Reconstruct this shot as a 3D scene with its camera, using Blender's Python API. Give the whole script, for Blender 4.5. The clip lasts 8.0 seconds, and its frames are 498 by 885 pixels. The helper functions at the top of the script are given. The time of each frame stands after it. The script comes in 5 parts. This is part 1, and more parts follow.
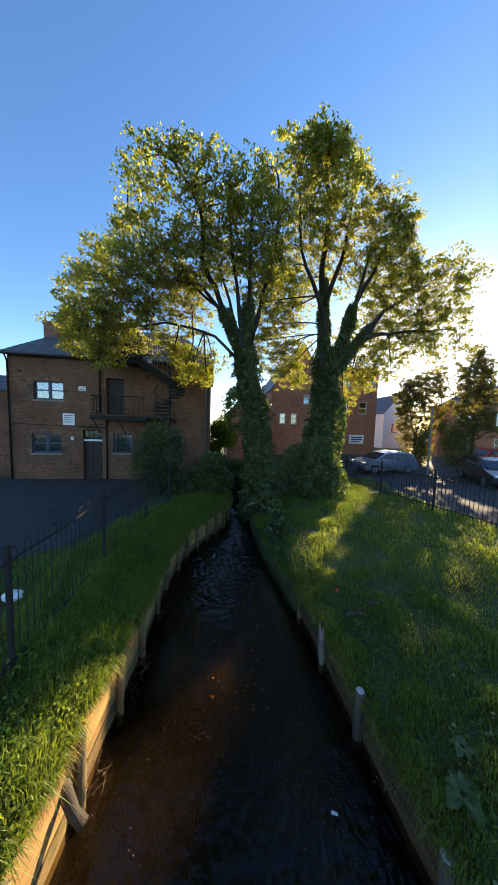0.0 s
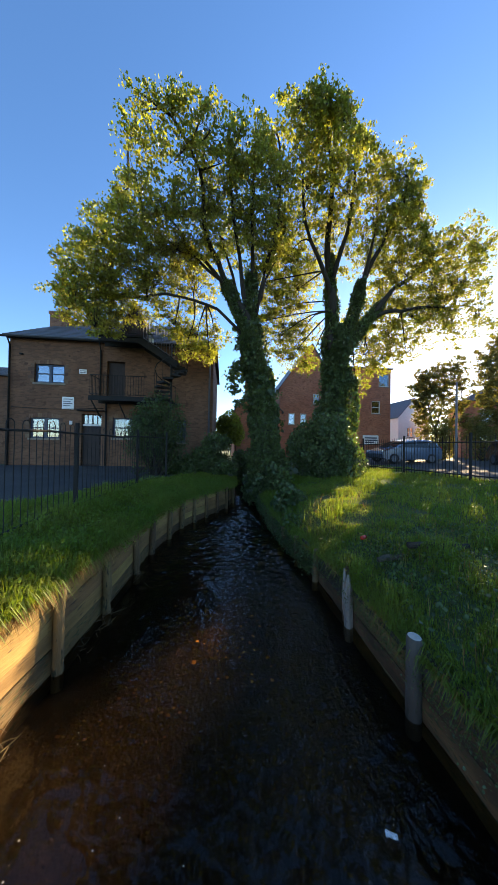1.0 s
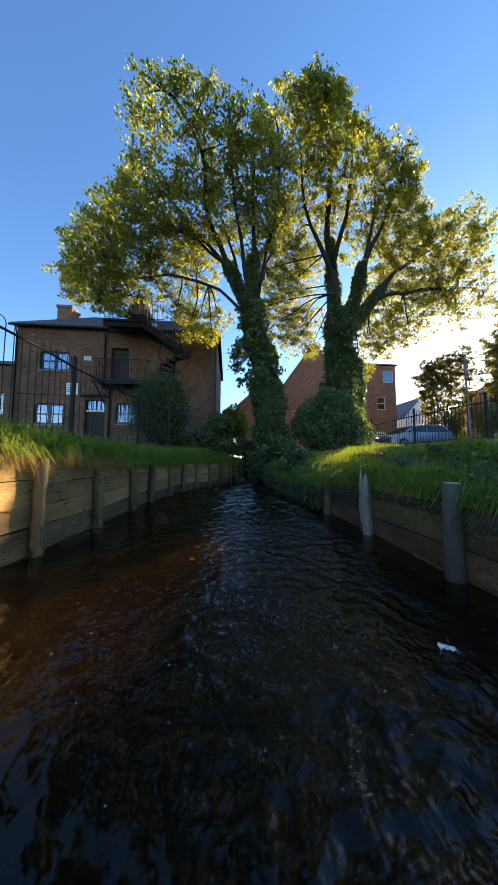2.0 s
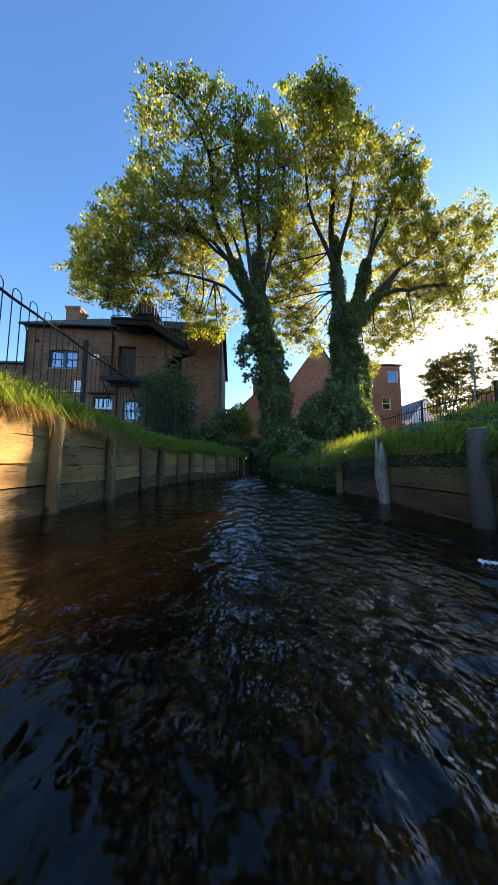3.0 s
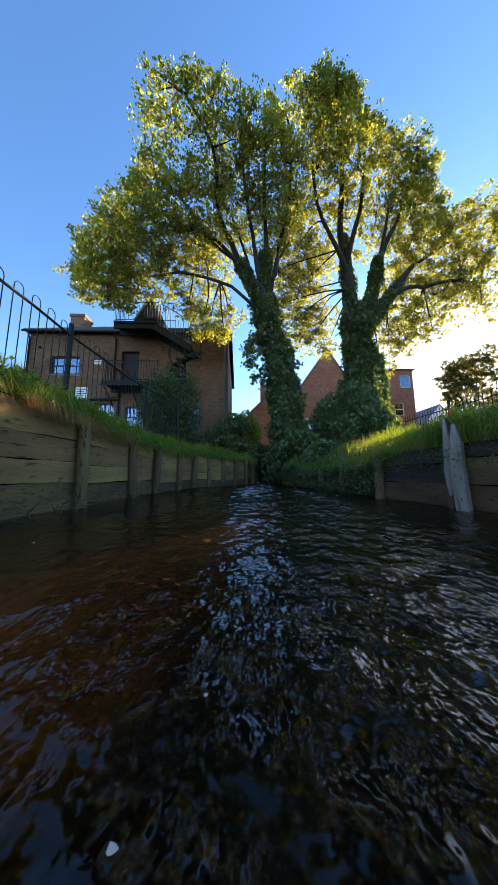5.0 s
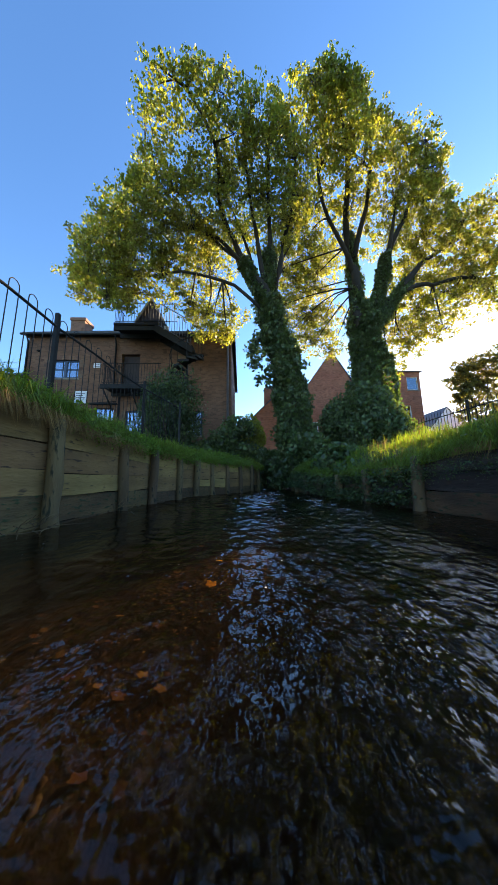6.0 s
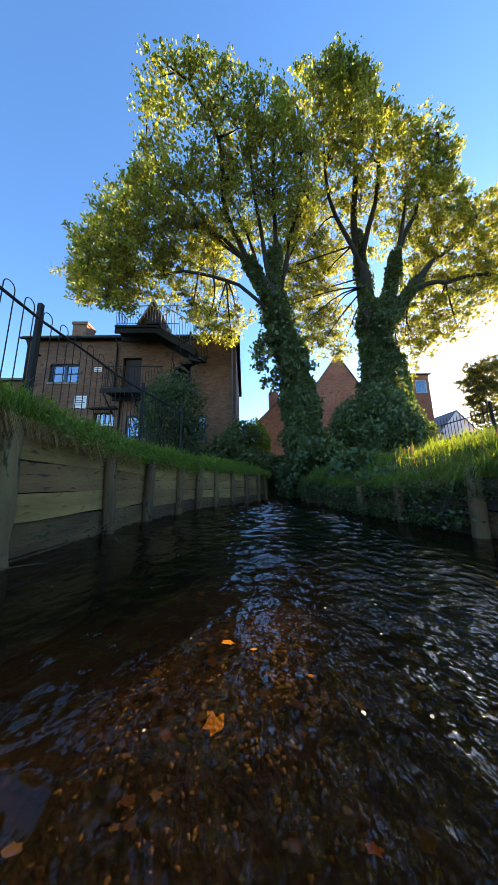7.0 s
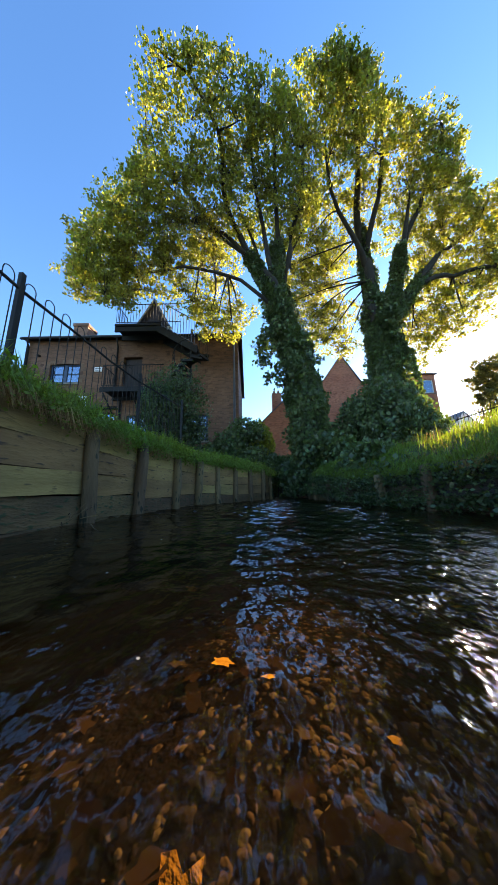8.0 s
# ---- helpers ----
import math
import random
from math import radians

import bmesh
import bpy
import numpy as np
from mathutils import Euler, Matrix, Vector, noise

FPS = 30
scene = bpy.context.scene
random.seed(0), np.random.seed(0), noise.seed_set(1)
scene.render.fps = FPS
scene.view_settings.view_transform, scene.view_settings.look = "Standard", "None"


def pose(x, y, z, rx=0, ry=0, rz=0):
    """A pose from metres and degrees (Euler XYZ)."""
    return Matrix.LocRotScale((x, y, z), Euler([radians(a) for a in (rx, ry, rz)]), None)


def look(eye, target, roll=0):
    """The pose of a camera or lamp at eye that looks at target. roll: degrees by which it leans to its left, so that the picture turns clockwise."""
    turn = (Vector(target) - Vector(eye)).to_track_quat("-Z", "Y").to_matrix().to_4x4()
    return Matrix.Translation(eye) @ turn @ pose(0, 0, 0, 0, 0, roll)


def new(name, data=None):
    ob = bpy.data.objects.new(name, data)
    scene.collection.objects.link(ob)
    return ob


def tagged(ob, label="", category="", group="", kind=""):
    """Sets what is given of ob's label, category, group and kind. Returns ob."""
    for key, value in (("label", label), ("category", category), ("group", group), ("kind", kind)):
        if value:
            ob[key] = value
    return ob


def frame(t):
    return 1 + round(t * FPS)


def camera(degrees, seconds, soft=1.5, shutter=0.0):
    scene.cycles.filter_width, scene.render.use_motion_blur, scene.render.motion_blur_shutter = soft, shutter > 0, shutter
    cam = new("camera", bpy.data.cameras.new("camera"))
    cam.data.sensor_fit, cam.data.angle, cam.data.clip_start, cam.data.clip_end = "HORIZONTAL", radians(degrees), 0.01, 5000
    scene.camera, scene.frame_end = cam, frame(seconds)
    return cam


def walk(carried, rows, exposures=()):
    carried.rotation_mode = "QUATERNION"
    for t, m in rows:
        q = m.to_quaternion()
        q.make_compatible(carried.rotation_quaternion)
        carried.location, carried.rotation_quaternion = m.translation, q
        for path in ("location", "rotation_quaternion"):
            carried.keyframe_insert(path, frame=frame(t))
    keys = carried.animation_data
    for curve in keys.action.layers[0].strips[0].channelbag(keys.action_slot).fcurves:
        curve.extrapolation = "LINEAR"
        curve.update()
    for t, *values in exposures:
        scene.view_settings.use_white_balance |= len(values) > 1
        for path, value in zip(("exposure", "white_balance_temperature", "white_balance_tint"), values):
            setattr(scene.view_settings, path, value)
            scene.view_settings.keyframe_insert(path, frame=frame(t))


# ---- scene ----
cam = camera(91.0, 8.0)
PATH = [
    (0, (0.867, 2.491, 4.763), (1.164, 4.463, 4.613), 1.8),
    (0.5, (0.965, 3.004, 3.7), (1.216, 4.987, 3.638), 1.2),
    (1, (1.28, 3.4, 2.606), (1.491, 5.389, 2.627), 1.0),
    (1.5, (1.389, 3.657, 1.626), (1.577, 5.646, 1.715), 0.5),
    (3, (1.221, 3.822, 0.481), (1.365, 5.809, 0.656), -0.0),
    (3.5, (1.287, 3.993, 0.598), (1.417, 5.98, 0.789), -0.1),
    (4, (1.32, 4.195, 0.408), (1.433, 6.18, 0.626), -0.3),
    (5.5, (1.127, 4.989, 0.312), (1.206, 6.966, 0.6), -0.6),
    (6, (1.117, 5.257, 0.355), (1.184, 7.232, 0.664), -0.8),
    (6.5, (1.119, 5.533, 0.352), (1.17, 7.505, 0.682), -0.8),
    (7, (1.053, 5.797, 0.471), (1.09, 7.766, 0.82), -0.9),
    (7.5, (1.023, 6.069, 0.383), (1.048, 8.034, 0.755), -1.0),
    (8, (1.044, 6.244, 0.241), (1.056, 8.205, 0.637), -1.3),
]
walk(cam, [(t, look(eye, target, roll)) for t, eye, target, roll in PATH], [(0, 1.85), (1.0, 1.95), (1.5, 1.95), (3.0, 2.15), (5.5, 2.3), (7.0, 2.4), (8.0, 2.5)])

# ---- world, sun, exposure ----
SUN_AZ, SUN_EL = 43.2, 16.8
world = bpy.data.worlds.new("sky")
scene.world = world
world.use_nodes = True
wn, wl = world.node_tree.nodes, world.node_tree.links
sky = wn.new("ShaderNodeTexSky")
sky.sky_type = "NISHITA"
sky.sun_disc = False
sky.sun_elevation, sky.sun_rotation = radians(SUN_EL), radians(SUN_AZ)
sky.air_density, sky.dust_density, sky.ozone_density = 1.0, 0.2, 1.8
tone = wn.new("ShaderNodeHueSaturation")
tone.inputs["Saturation"].default_value = 1.15
cool = wn.new("ShaderNodeMix")
cool.data_type, cool.blend_type = "RGBA", "MULTIPLY"
cool.inputs[0].default_value = 1.0
cool.inputs[7].default_value = (0.9, 0.96, 1.1, 1)
wl.new(sky.outputs[0], tone.inputs["Color"])
wl.new(tone.outputs[0], cool.inputs[6])
wl.new(cool.outputs[2], wn["Background"].inputs[0])
wn["Background"].inputs[1].default_value = 0.085
sun = new("sun", bpy.data.lights.new("sun", "SUN"))
sun.data.energy, sun.data.angle, sun.data.color = 5.0, radians(0.6), (1.0, 0.76, 0.46)
sun_way = Vector((math.sin(radians(SUN_AZ)) * math.cos(radians(SUN_EL)), math.cos(radians(SUN_AZ)) * math.cos(radians(SUN_EL)), math.sin(radians(SUN_EL))))
sun.matrix_world = look(sun_way * 60, (0, 0, 0))

# ---- materials ----
def mat(name, c1, c2, rough=0.8, scale=4.0, fine=40.0, bump=0.15, metal=0.0, c3=None, spots=0.0, stretch=(1, 1, 1), vary=0.0, translucent=0.0, thin=None, gloss=0.5):
    """A two-scale mottled surface: large patches between c1 and c2, fine grain, optional stains c3."""
    m = bpy.data.materials.new(name)
    m.use_nodes = True
    n, l = m.node_tree.nodes, m.node_tree.links
    b = n["Principled BSDF"]
    co = n.new("ShaderNodeTexCoord")
    mp = n.new("ShaderNodeMapping")
    mp.inputs["Scale"].default_value = stretch
    l.new(co.outputs["Object"], mp.inputs[0])
    big = n.new("ShaderNodeTexNoise")
    big.inputs["Scale"].default_value, big.inputs["Detail"].default_value = scale, 6
    small = n.new("ShaderNodeTexNoise")
    small.inputs["Scale"].default_value, small.inputs["Detail"].default_value = fine, 3
    l.new(mp.outputs[0], big.inputs[0]), l.new(mp.outputs[0], small.inputs[0])
    ramp = n.new("ShaderNodeMapRange")
    ramp.inputs[1].default_value, ramp.inputs[2].default_value = 0.3, 0.7
    l.new(big.outputs[0], ramp.inputs[0])
    mix = n.new("ShaderNodeMix")
    mix.data_type = "RGBA"
    mix.inputs[6].default_value, mix.inputs[7].default_value = (*c1, 1), (*c2, 1)
    l.new(ramp.outputs[0], mix.inputs[0])
    out = mix.outputs[2]
    if c3:
        sr = n.new("ShaderNodeMapRange")
        sr.inputs[1].default_value, sr.inputs[2].default_value = 0.62 - spots, 0.72 - spots
        l.new(small.outputs[0], sr.inputs[0])
        m3 = n.new("ShaderNodeMix")
        m3.data_type = "RGBA"
        m3.inputs[7].default_value = (*c3, 1)
        l.new(sr.outputs[0], m3.inputs[0]), l.new(out, m3.inputs[6])
        out = m3.outputs[2]
    hs = n.new("ShaderNodeHueSaturation")
    l.new(out, hs.inputs["Color"])
    vr = n.new("ShaderNodeMapRange")
    vr.inputs[3].default_value, vr.inputs[4].default_value = 0.8, 1.2
    l.new(small.outputs[0], vr.inputs[0])
    val = vr.outputs[0]
    if vary:
        oi = n.new("ShaderNodeObjectInfo")
        gi = n.new("ShaderNodeNewGeometry")
        ad = n.new("ShaderNodeMath")
        ad.operation = "ADD"
        l.new(oi.outputs["Random"], ad.inputs[0]), l.new(gi.outputs["Random Per Island"], ad.inputs[1])
        fr = n.new("ShaderNodeMath")
        fr.operation = "FRACT"
        l.new(ad.outputs[0], fr.inputs[0])
        rr = n.new("ShaderNodeMapRange")
        rr.inputs[3].default_value, rr.inputs[4].default_value = 1 - vary, 1 + vary
        l.new(fr.outputs[0], rr.inputs[0])
        mu = n.new("ShaderNodeMath")
        mu.operation = "MULTIPLY"
        l.new(rr.outputs[0], mu.inputs[0]), l.new(val, mu.inputs[1])
        val = mu.outputs[0]
        hr = n.new("ShaderNodeMapRange")
        hr.inputs[3].default_value, hr.inputs[4].default_value = 0.5 - vary * 0.05, 0.5 + vary * 0.05
        l.new(fr.outputs[0], hr.inputs[0]), l.new(hr.outputs[0], hs.inputs["Hue"])
    l.new(val, hs.inputs["Value"])
    l.new(hs.outputs[0], b.inputs["Base Color"])
    b.inputs["Roughness"].default_value, b.inputs["Metallic"].default_value = rough, metal
    b.inputs["Specular IOR Level"].default_value = gloss
    if bump:
        bp = n.new("ShaderNodeBump")
        bp.inputs["Strength"].default_value, bp.inputs["Distance"].default_value = bump, 0.02
        l.new(small.outputs[0], bp.inputs["Height"]), l.new(bp.outputs[0], b.inputs["Normal"])
    if translucent:
        tr = n.new("ShaderNodeBsdfTranslucent")
        th = n.new("ShaderNodeMix")
        th.data_type, th.blend_type = "RGBA", "MULTIPLY"
        th.inputs[0].default_value = 1
        th.inputs[7].default_value = (*(thin or (1, 1, 1)), 1)
        l.new(hs.outputs[0], th.inputs[6]), l.new(th.outputs[2], tr.inputs[0])
        ms = n.new("ShaderNodeMixShader")
        ms.inputs[0].default_value = translucent
        l.new(b.outputs[0], ms.inputs[1]), l.new(tr.outputs[0], ms.inputs[2]), l.new(ms.outputs[0], n["Material Output"].inputs[0])
    return m


LEAF = mat("leaf_green", (0.128, 0.142, 0.03), (0.178, 0.166, 0.034), 0.45, 0.35, 3.0, 0, vary=0.35, translucent=0.58, thin=(2.8, 2.75, 1.2))
LEAF_DULL = mat("dull_leaf", (0.085, 0.095, 0.03), (0.125, 0.115, 0.035), 0.55, 0.5, 4.0, 0, vary=0.35, translucent=0.5, thin=(2.9, 2.5, 1.1))
LEAF_DARK = mat("ivy_leaf", (0.055, 0.085, 0.03), (0.085, 0.115, 0.04), 0.4, 1.2, 6.0, 0, vary=0.4, translucent=0.3, thin=(2.4, 2.4, 0.8))
ELDER = mat("elder_leaf", (0.03, 0.05, 0.016), (0.055, 0.08, 0.022), 0.5, 1.2, 6.0, 0, vary=0.4, translucent=0.3, thin=(2.4, 2.4, 0.8))
BARK = mat("bark", (0.018, 0.014, 0.01), (0.04, 0.032, 0.022), 0.9, 3, 30, 0.5, stretch=(1, 1, 0.3))
GRASS = mat("grass_blade", (0.098, 0.165, 0.018), (0.16, 0.2, 0.034), 0.6, 0.8, 5, 0, vary=0.35, translucent=0.45, thin=(2.2, 2.0, 0.6))
STRAW = mat("dry_grass", (0.3, 0.17, 0.05), (0.4, 0.25, 0.09), 0.8, 0.8, 9, 0, vary=0.3, translucent=0.35)
SOIL = mat("grass_soil", (0.045, 0.075, 0.018), (0.07, 0.09, 0.03), 0.95, 1.5, 18, 0.5, c3=(0.06, 0.045, 0.025), spots=0.02)
# near-black: light lost in deep murky water is put into these two colours
BED_DIM = mat("stream_bed", (0.006, 0.0045, 0.0034), (0.016, 0.0115, 0.008), 0.9, 5, 30, 0.45, c3=(0.026, 0.018, 0.012), gloss=0.0)
STONE_DIM = mat("pebble", (0.008, 0.006, 0.0045), (0.026, 0.019, 0.014), 0.8, 6, 40, 0.3, vary=0.4, gloss=0.0)
TIMBER = mat("weathered_board", (0.15, 0.09, 0.03), (0.38, 0.234, 0.077), 0.9, 1.4, 10, 0.6, c3=(0.09, 0.058, 0.026), spots=0.02, stretch=(0.7, 3.2, 3.2), vary=0.3)
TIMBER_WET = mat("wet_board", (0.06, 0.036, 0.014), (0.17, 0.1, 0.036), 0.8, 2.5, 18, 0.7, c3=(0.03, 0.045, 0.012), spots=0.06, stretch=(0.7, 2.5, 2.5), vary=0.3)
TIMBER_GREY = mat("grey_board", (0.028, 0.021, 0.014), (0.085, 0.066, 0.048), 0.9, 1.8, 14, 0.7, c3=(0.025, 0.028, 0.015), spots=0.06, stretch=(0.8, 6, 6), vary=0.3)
ROTTEN = mat("bleached_rotten_wood", (0.2, 0.17, 0.14), (0.36, 0.32, 0.27), 0.9, 5, 30, 0.6, c3=(0.05, 0.04, 0.03), stretch=(3, 3, 0.5))
POST = mat("post_wood", (0.1, 0.062, 0.027), (0.21, 0.138, 0.062), 0.92, 3.5, 26, 0.7, c3=(0.03, 0.03, 0.014), spots=0.05, stretch=(1, 1, 0.25), vary=0.25)
OLD_POST = mat("grey_post", (0.05, 0.042, 0.033), (0.12, 0.102, 0.08), 0.9, 4, 26, 0.6, c3=(0.05, 0.045, 0.03), spots=0.03, stretch=(1, 1, 0.3))
SAWN = mat("sawn_end", (0.4, 0.36, 0.3), (0.52, 0.47, 0.4), 0.9, 12, 60, 0.4)
TARMAC = mat("tarmac", (0.026, 0.026, 0.027), (0.045, 0.044, 0.044), 0.9, 1.0, 60, 0.3)
BLACK = mat("black_steel", (0.008, 0.008, 0.008), (0.016, 0.015, 0.014), 0.85, 3, 30, 0.05)
SLATE = mat("slate", (0.07, 0.075, 0.085), (0.1, 0.1, 0.11), 0.6, 3, 20, 0.2, vary=0.2)
def brick_material(name, c1, c2, c3, w=0.225, h=0.075):
    m = mat(name, c1, c2, 0.88, 0.7, 2.6, 0.0, c3=tuple(v * 0.72 for v in c1), spots=0.02)
    n, l = m.node_tree.nodes, m.node_tree.links
    b = n["Principled BSDF"]
    co = n.new("ShaderNodeTexCoord")
    sp = n.new("ShaderNodeSeparateXYZ")
    ad = n.new("ShaderNodeMath")
    cb = n.new("ShaderNodeCombineXYZ")
    l.new(co.outputs["Object"], sp.inputs[0])
    l.new(sp.outputs[0], ad.inputs[0]), l.new(sp.outputs[1], ad.inputs[1])
    l.new(ad.outputs[0], cb.inputs[0]), l.new(sp.outputs[2], cb.inputs[1])
    br = n.new("ShaderNodeTexBrick")
    br.inputs["Scale"].default_value = 1.0
    br.inputs["Brick Width"].default_value, br.inputs["Row Height"].default_value = w, h
    br.inputs["Mortar Size"].default_value, br.inputs["Mortar Smooth"].default_value = 0.007, 0.3
    br.inputs["Color1"].default_value, br.inputs["Color2"].default_value = (0.75, 0.72, 0.7, 1), (1.25, 1.2, 1.15, 1)
    br.inputs["Mortar"].default_value = (*c3, 1)
    l.new(cb.outputs[0], br.inputs[0])
    old = b.inputs["Base Color"].links[0].from_socket
    mu = n.new("ShaderNodeMix")
    mu.data_type, mu.blend_type = "RGBA", "MULTIPLY"
    mu.inputs[0].default_value = 1.0
    l.new(old, mu.inputs[6]), l.new(br.outputs["Color"], mu.inputs[7])
    l.new(mu.outputs[2], b.inputs["Base Color"])
    bp = n.new("ShaderNodeBump")
    bp.inputs["Strength"].default_value, bp.inputs["Distance"].default_value = 0.6, 0.006
    bp.invert = True
    l.new(br.outputs["Fac"], bp.inputs["Height"]), l.new(bp.outputs[0], b.inputs["Normal"])
    return m


BRICK = brick_material("brown_brick", (0.115, 0.056, 0.03), (0.195, 0.103, 0.057), (1.12, 1.16, 1.18))
CHIMNEY = brick_material("chimney_brick", (0.2, 0.1, 0.06), (0.28, 0.15, 0.09), (1.2, 1.3, 1.4))
RED_WALL = brick_material("red_brick_wall", (0.36, 0.13, 0.07), (0.44, 0.18, 0.095), (1.2, 1.4, 1.6))
BRICKP = mat("brick", (0.15, 0.078, 0.045), (0.23, 0.125, 0.075), 0.85, 2.0, 30, 0.3, vary=0.25)
BRICK_RED = mat("red_brick", (0.36, 0.13, 0.07), (0.42, 0.17, 0.09), 0.85, 1.0, 30, 0.2, vary=0.2)
MORTAR = mat("mortar", (0.26, 0.2, 0.14), (0.32, 0.25, 0.18), 0.95, 3, 50, 0.3)
PAINT_BLUE = mat("blue_frame_paint", (0.01, 0.026, 0.06), (0.015, 0.036, 0.08), 0.4, 5, 30, 0.05)
WHITE = mat("white_paint", (0.75, 0.75, 0.74), (0.82, 0.82, 0.8), 0.5, 3, 20, 0.05)
DOORP = mat("door_paint", (0.022, 0.013, 0.011), (0.036, 0.021, 0.017), 0.7, 3, 20, 0.1)


def water_material():
    m = bpy.data.materials.new("stream_water")
    m.use_nodes = True
    n, l = m.node_tree.nodes, m.node_tree.links
    n.remove(n["Principled BSDF"])
    tr = n.new("ShaderNodeBsdfTransparent")
    tr.inputs[0].default_value = (0.5, 0.39, 0.25, 1)
    gl = n.new("ShaderNodeBsdfGlossy")
    gl.inputs["Roughness"].default_value = 0.015
    fr = n.new("ShaderNodeFresnel")
    fr.inputs[0].default_value = 1.37
    co = n.new("ShaderNodeTexCoord")
    mp = n.new("ShaderNodeMapping")
    mp.inputs["Scale"].default_value = (1.1, 0.75, 1.0)
    nz = n.new("ShaderNodeTexNoise")
    nz.inputs["Scale"].default_value, nz.inputs["Detail"].default_value = 12.0, 3
    bp = n.new("ShaderNodeBump")
    bp.inputs["Distance"].default_value = 0.026
    # the current runs along the far side: finer ripples there
    where = n.new("ShaderNodeSeparateXYZ")
    flow = n.new("ShaderNodeMapRange")
    flow.inputs[1].default_value, flow.inputs[2].default_value, flow.inputs[3].default_value, flow.inputs[4].default_value = 0.5, 1.7, 0.25, 1.0
    # towards the bend it breaks into longer crests, built into the surface
    riffle = n.new("ShaderNodeMapRange")
    riffle.inputs[1].default_value, riffle.inputs[2].default_value, riffle.inputs[3].default_value, riffle.inputs[4].default_value = 7.6, 9.2, 1.0, 0.15
    both = n.new("ShaderNodeMath")
    both.operation, both.use_clamp = "MULTIPLY", True
    l.new(co.outputs["Object"], where.inputs[0]), l.new(where.outputs[0], flow.inputs[0]), l.new(where.outputs[1], riffle.inputs[0])
    l.new(flow.outputs[0], both.inputs[0]), l.new(riffle.outputs[0], both.inputs[1]), l.new(both.outputs[0], bp.inputs["Strength"])
    l.new(co.outputs["Object"], mp.inputs[0]), l.new(mp.outputs[0], nz.inputs[0]), l.new(nz.outputs[0], bp.inputs["Height"])
    l.new(bp.outputs[0], gl.inputs["Normal"]), l.new(bp.outputs[0], fr.inputs["Normal"])
    # fine silt in the water
    silt = n.new("ShaderNodeBsdfDiffuse")
    silt.inputs[0].default_value = (0.075, 0.052, 0.034, 1)
    body = n.new("ShaderNodeMixShader")
    body.inputs[0].default_value = 0.03
    l.new(tr.outputs[0], body.inputs[1]), l.new(silt.outputs[0], body.inputs[2])
    ms = n.new("ShaderNodeMixShader")
    l.new(fr.outputs[0], ms.inputs[0]), l.new(body.outputs[0], ms.inputs[1]), l.new(gl.outputs[0], ms.inputs[2])
    l.new(ms.outputs[0], n["Material Output"].inputs[0])
    return m


WATER = water_material()


def glass_material():
    m = bpy.data.materials.new("window_glass")
    m.use_nodes = True
    n, l = m.node_tree.nodes, m.node_tree.links
    n.remove(n["Principled BSDF"])
    tr = n.new("ShaderNodeBsdfTransparent")
    tr.inputs[0].default_value = (0.82, 0.86, 0.9, 1)
    gl = n.new("ShaderNodeBsdfGlossy")
    gl.inputs["Roughness"].default_value = 0.02
    gl.inputs["Color"].default_value = (0.72, 0.84, 1.0, 1)
    fr = n.new("ShaderNodeFresnel")
    fr.inputs[0].default_value = 3.2
    ms = n.new("ShaderNodeMixShader")
    l.new(fr.outputs[0], ms.inputs[0]), l.new(tr.outputs[0], ms.inputs[1]), l.new(gl.outputs[0], ms.inputs[2])
    l.new(ms.outputs[0], n["Material Output"].inputs[0])
    return m


GLASS = glass_material()


# ---- mesh helpers ----
def finish(name, bm, material, parent=None, label=""):
    me = bpy.data.meshes.new(name)
    bm.to_mesh(me)
    bm.free()
    me.materials.append(material)
    ob = new(name, me)
    if parent:
        ob.parent = parent
    if label:
        tagged(ob, label)
    return ob


part = finish


def raw(name, verts, faces, material, parent=None, label="", smooth=False):
    me = bpy.data.meshes.new(name)
    me.from_pydata([tuple(v) for v in verts], [], [tuple(f) for f in faces])
    me.materials.append(material)
    if smooth:
        me.shade_smooth()
    ob = new(name, me)
    if parent:
        ob.parent = parent
    if label:
        tagged(ob, label)
    return ob


def soup(name, V, n, material, parent=None, label=""):
    """A mesh of many separate faces of n corners each, from an array of corners."""
    V = np.asarray(V, np.float32).reshape(-1, 3)
    k = len(V) // n
    me = bpy.data.meshes.new(name)
    me.vertices.add(len(V)), me.loops.add(len(V)), me.polygons.add(k)
    me.vertices.foreach_set("co", V.ravel())
    me.loops.foreach_set("vertex_index", np.arange(len(V), dtype=np.int32))
    me.polygons.foreach_set("loop_start", np.arange(k, dtype=np.int32) * n)
    me.update(calc_edges=True)
    me.materials.append(material)
    ob = new(name, me)
    if parent:
        ob.parent = parent
    if label:
        tagged(ob, label)
    return ob


def box(bm, x0, x1, y0, y1, z0, z1, m=None, bevel=0.0):
    r = bmesh.ops.create_cube(bm, size=1)
    vs = r["verts"]
    bmesh.ops.scale(bm, vec=(x1 - x0, y1 - y0, z1 - z0), verts=vs)
    bmesh.ops.translate(bm, vec=((x0 + x1) / 2, (y0 + y1) / 2, (z0 + z1) / 2), verts=vs)
    if bevel:
        es = list({e for v in vs for e in v.link_edges})
        g = bmesh.ops.bevel(bm, geom=es, offset=bevel, segments=1, affect="EDGES")
        vs = list({v for f in g["faces"] for v in f.verts} | {v for v in vs if v.is_valid})
    if m:
        bmesh.ops.transform(bm, matrix=m, verts=vs)
    return vs


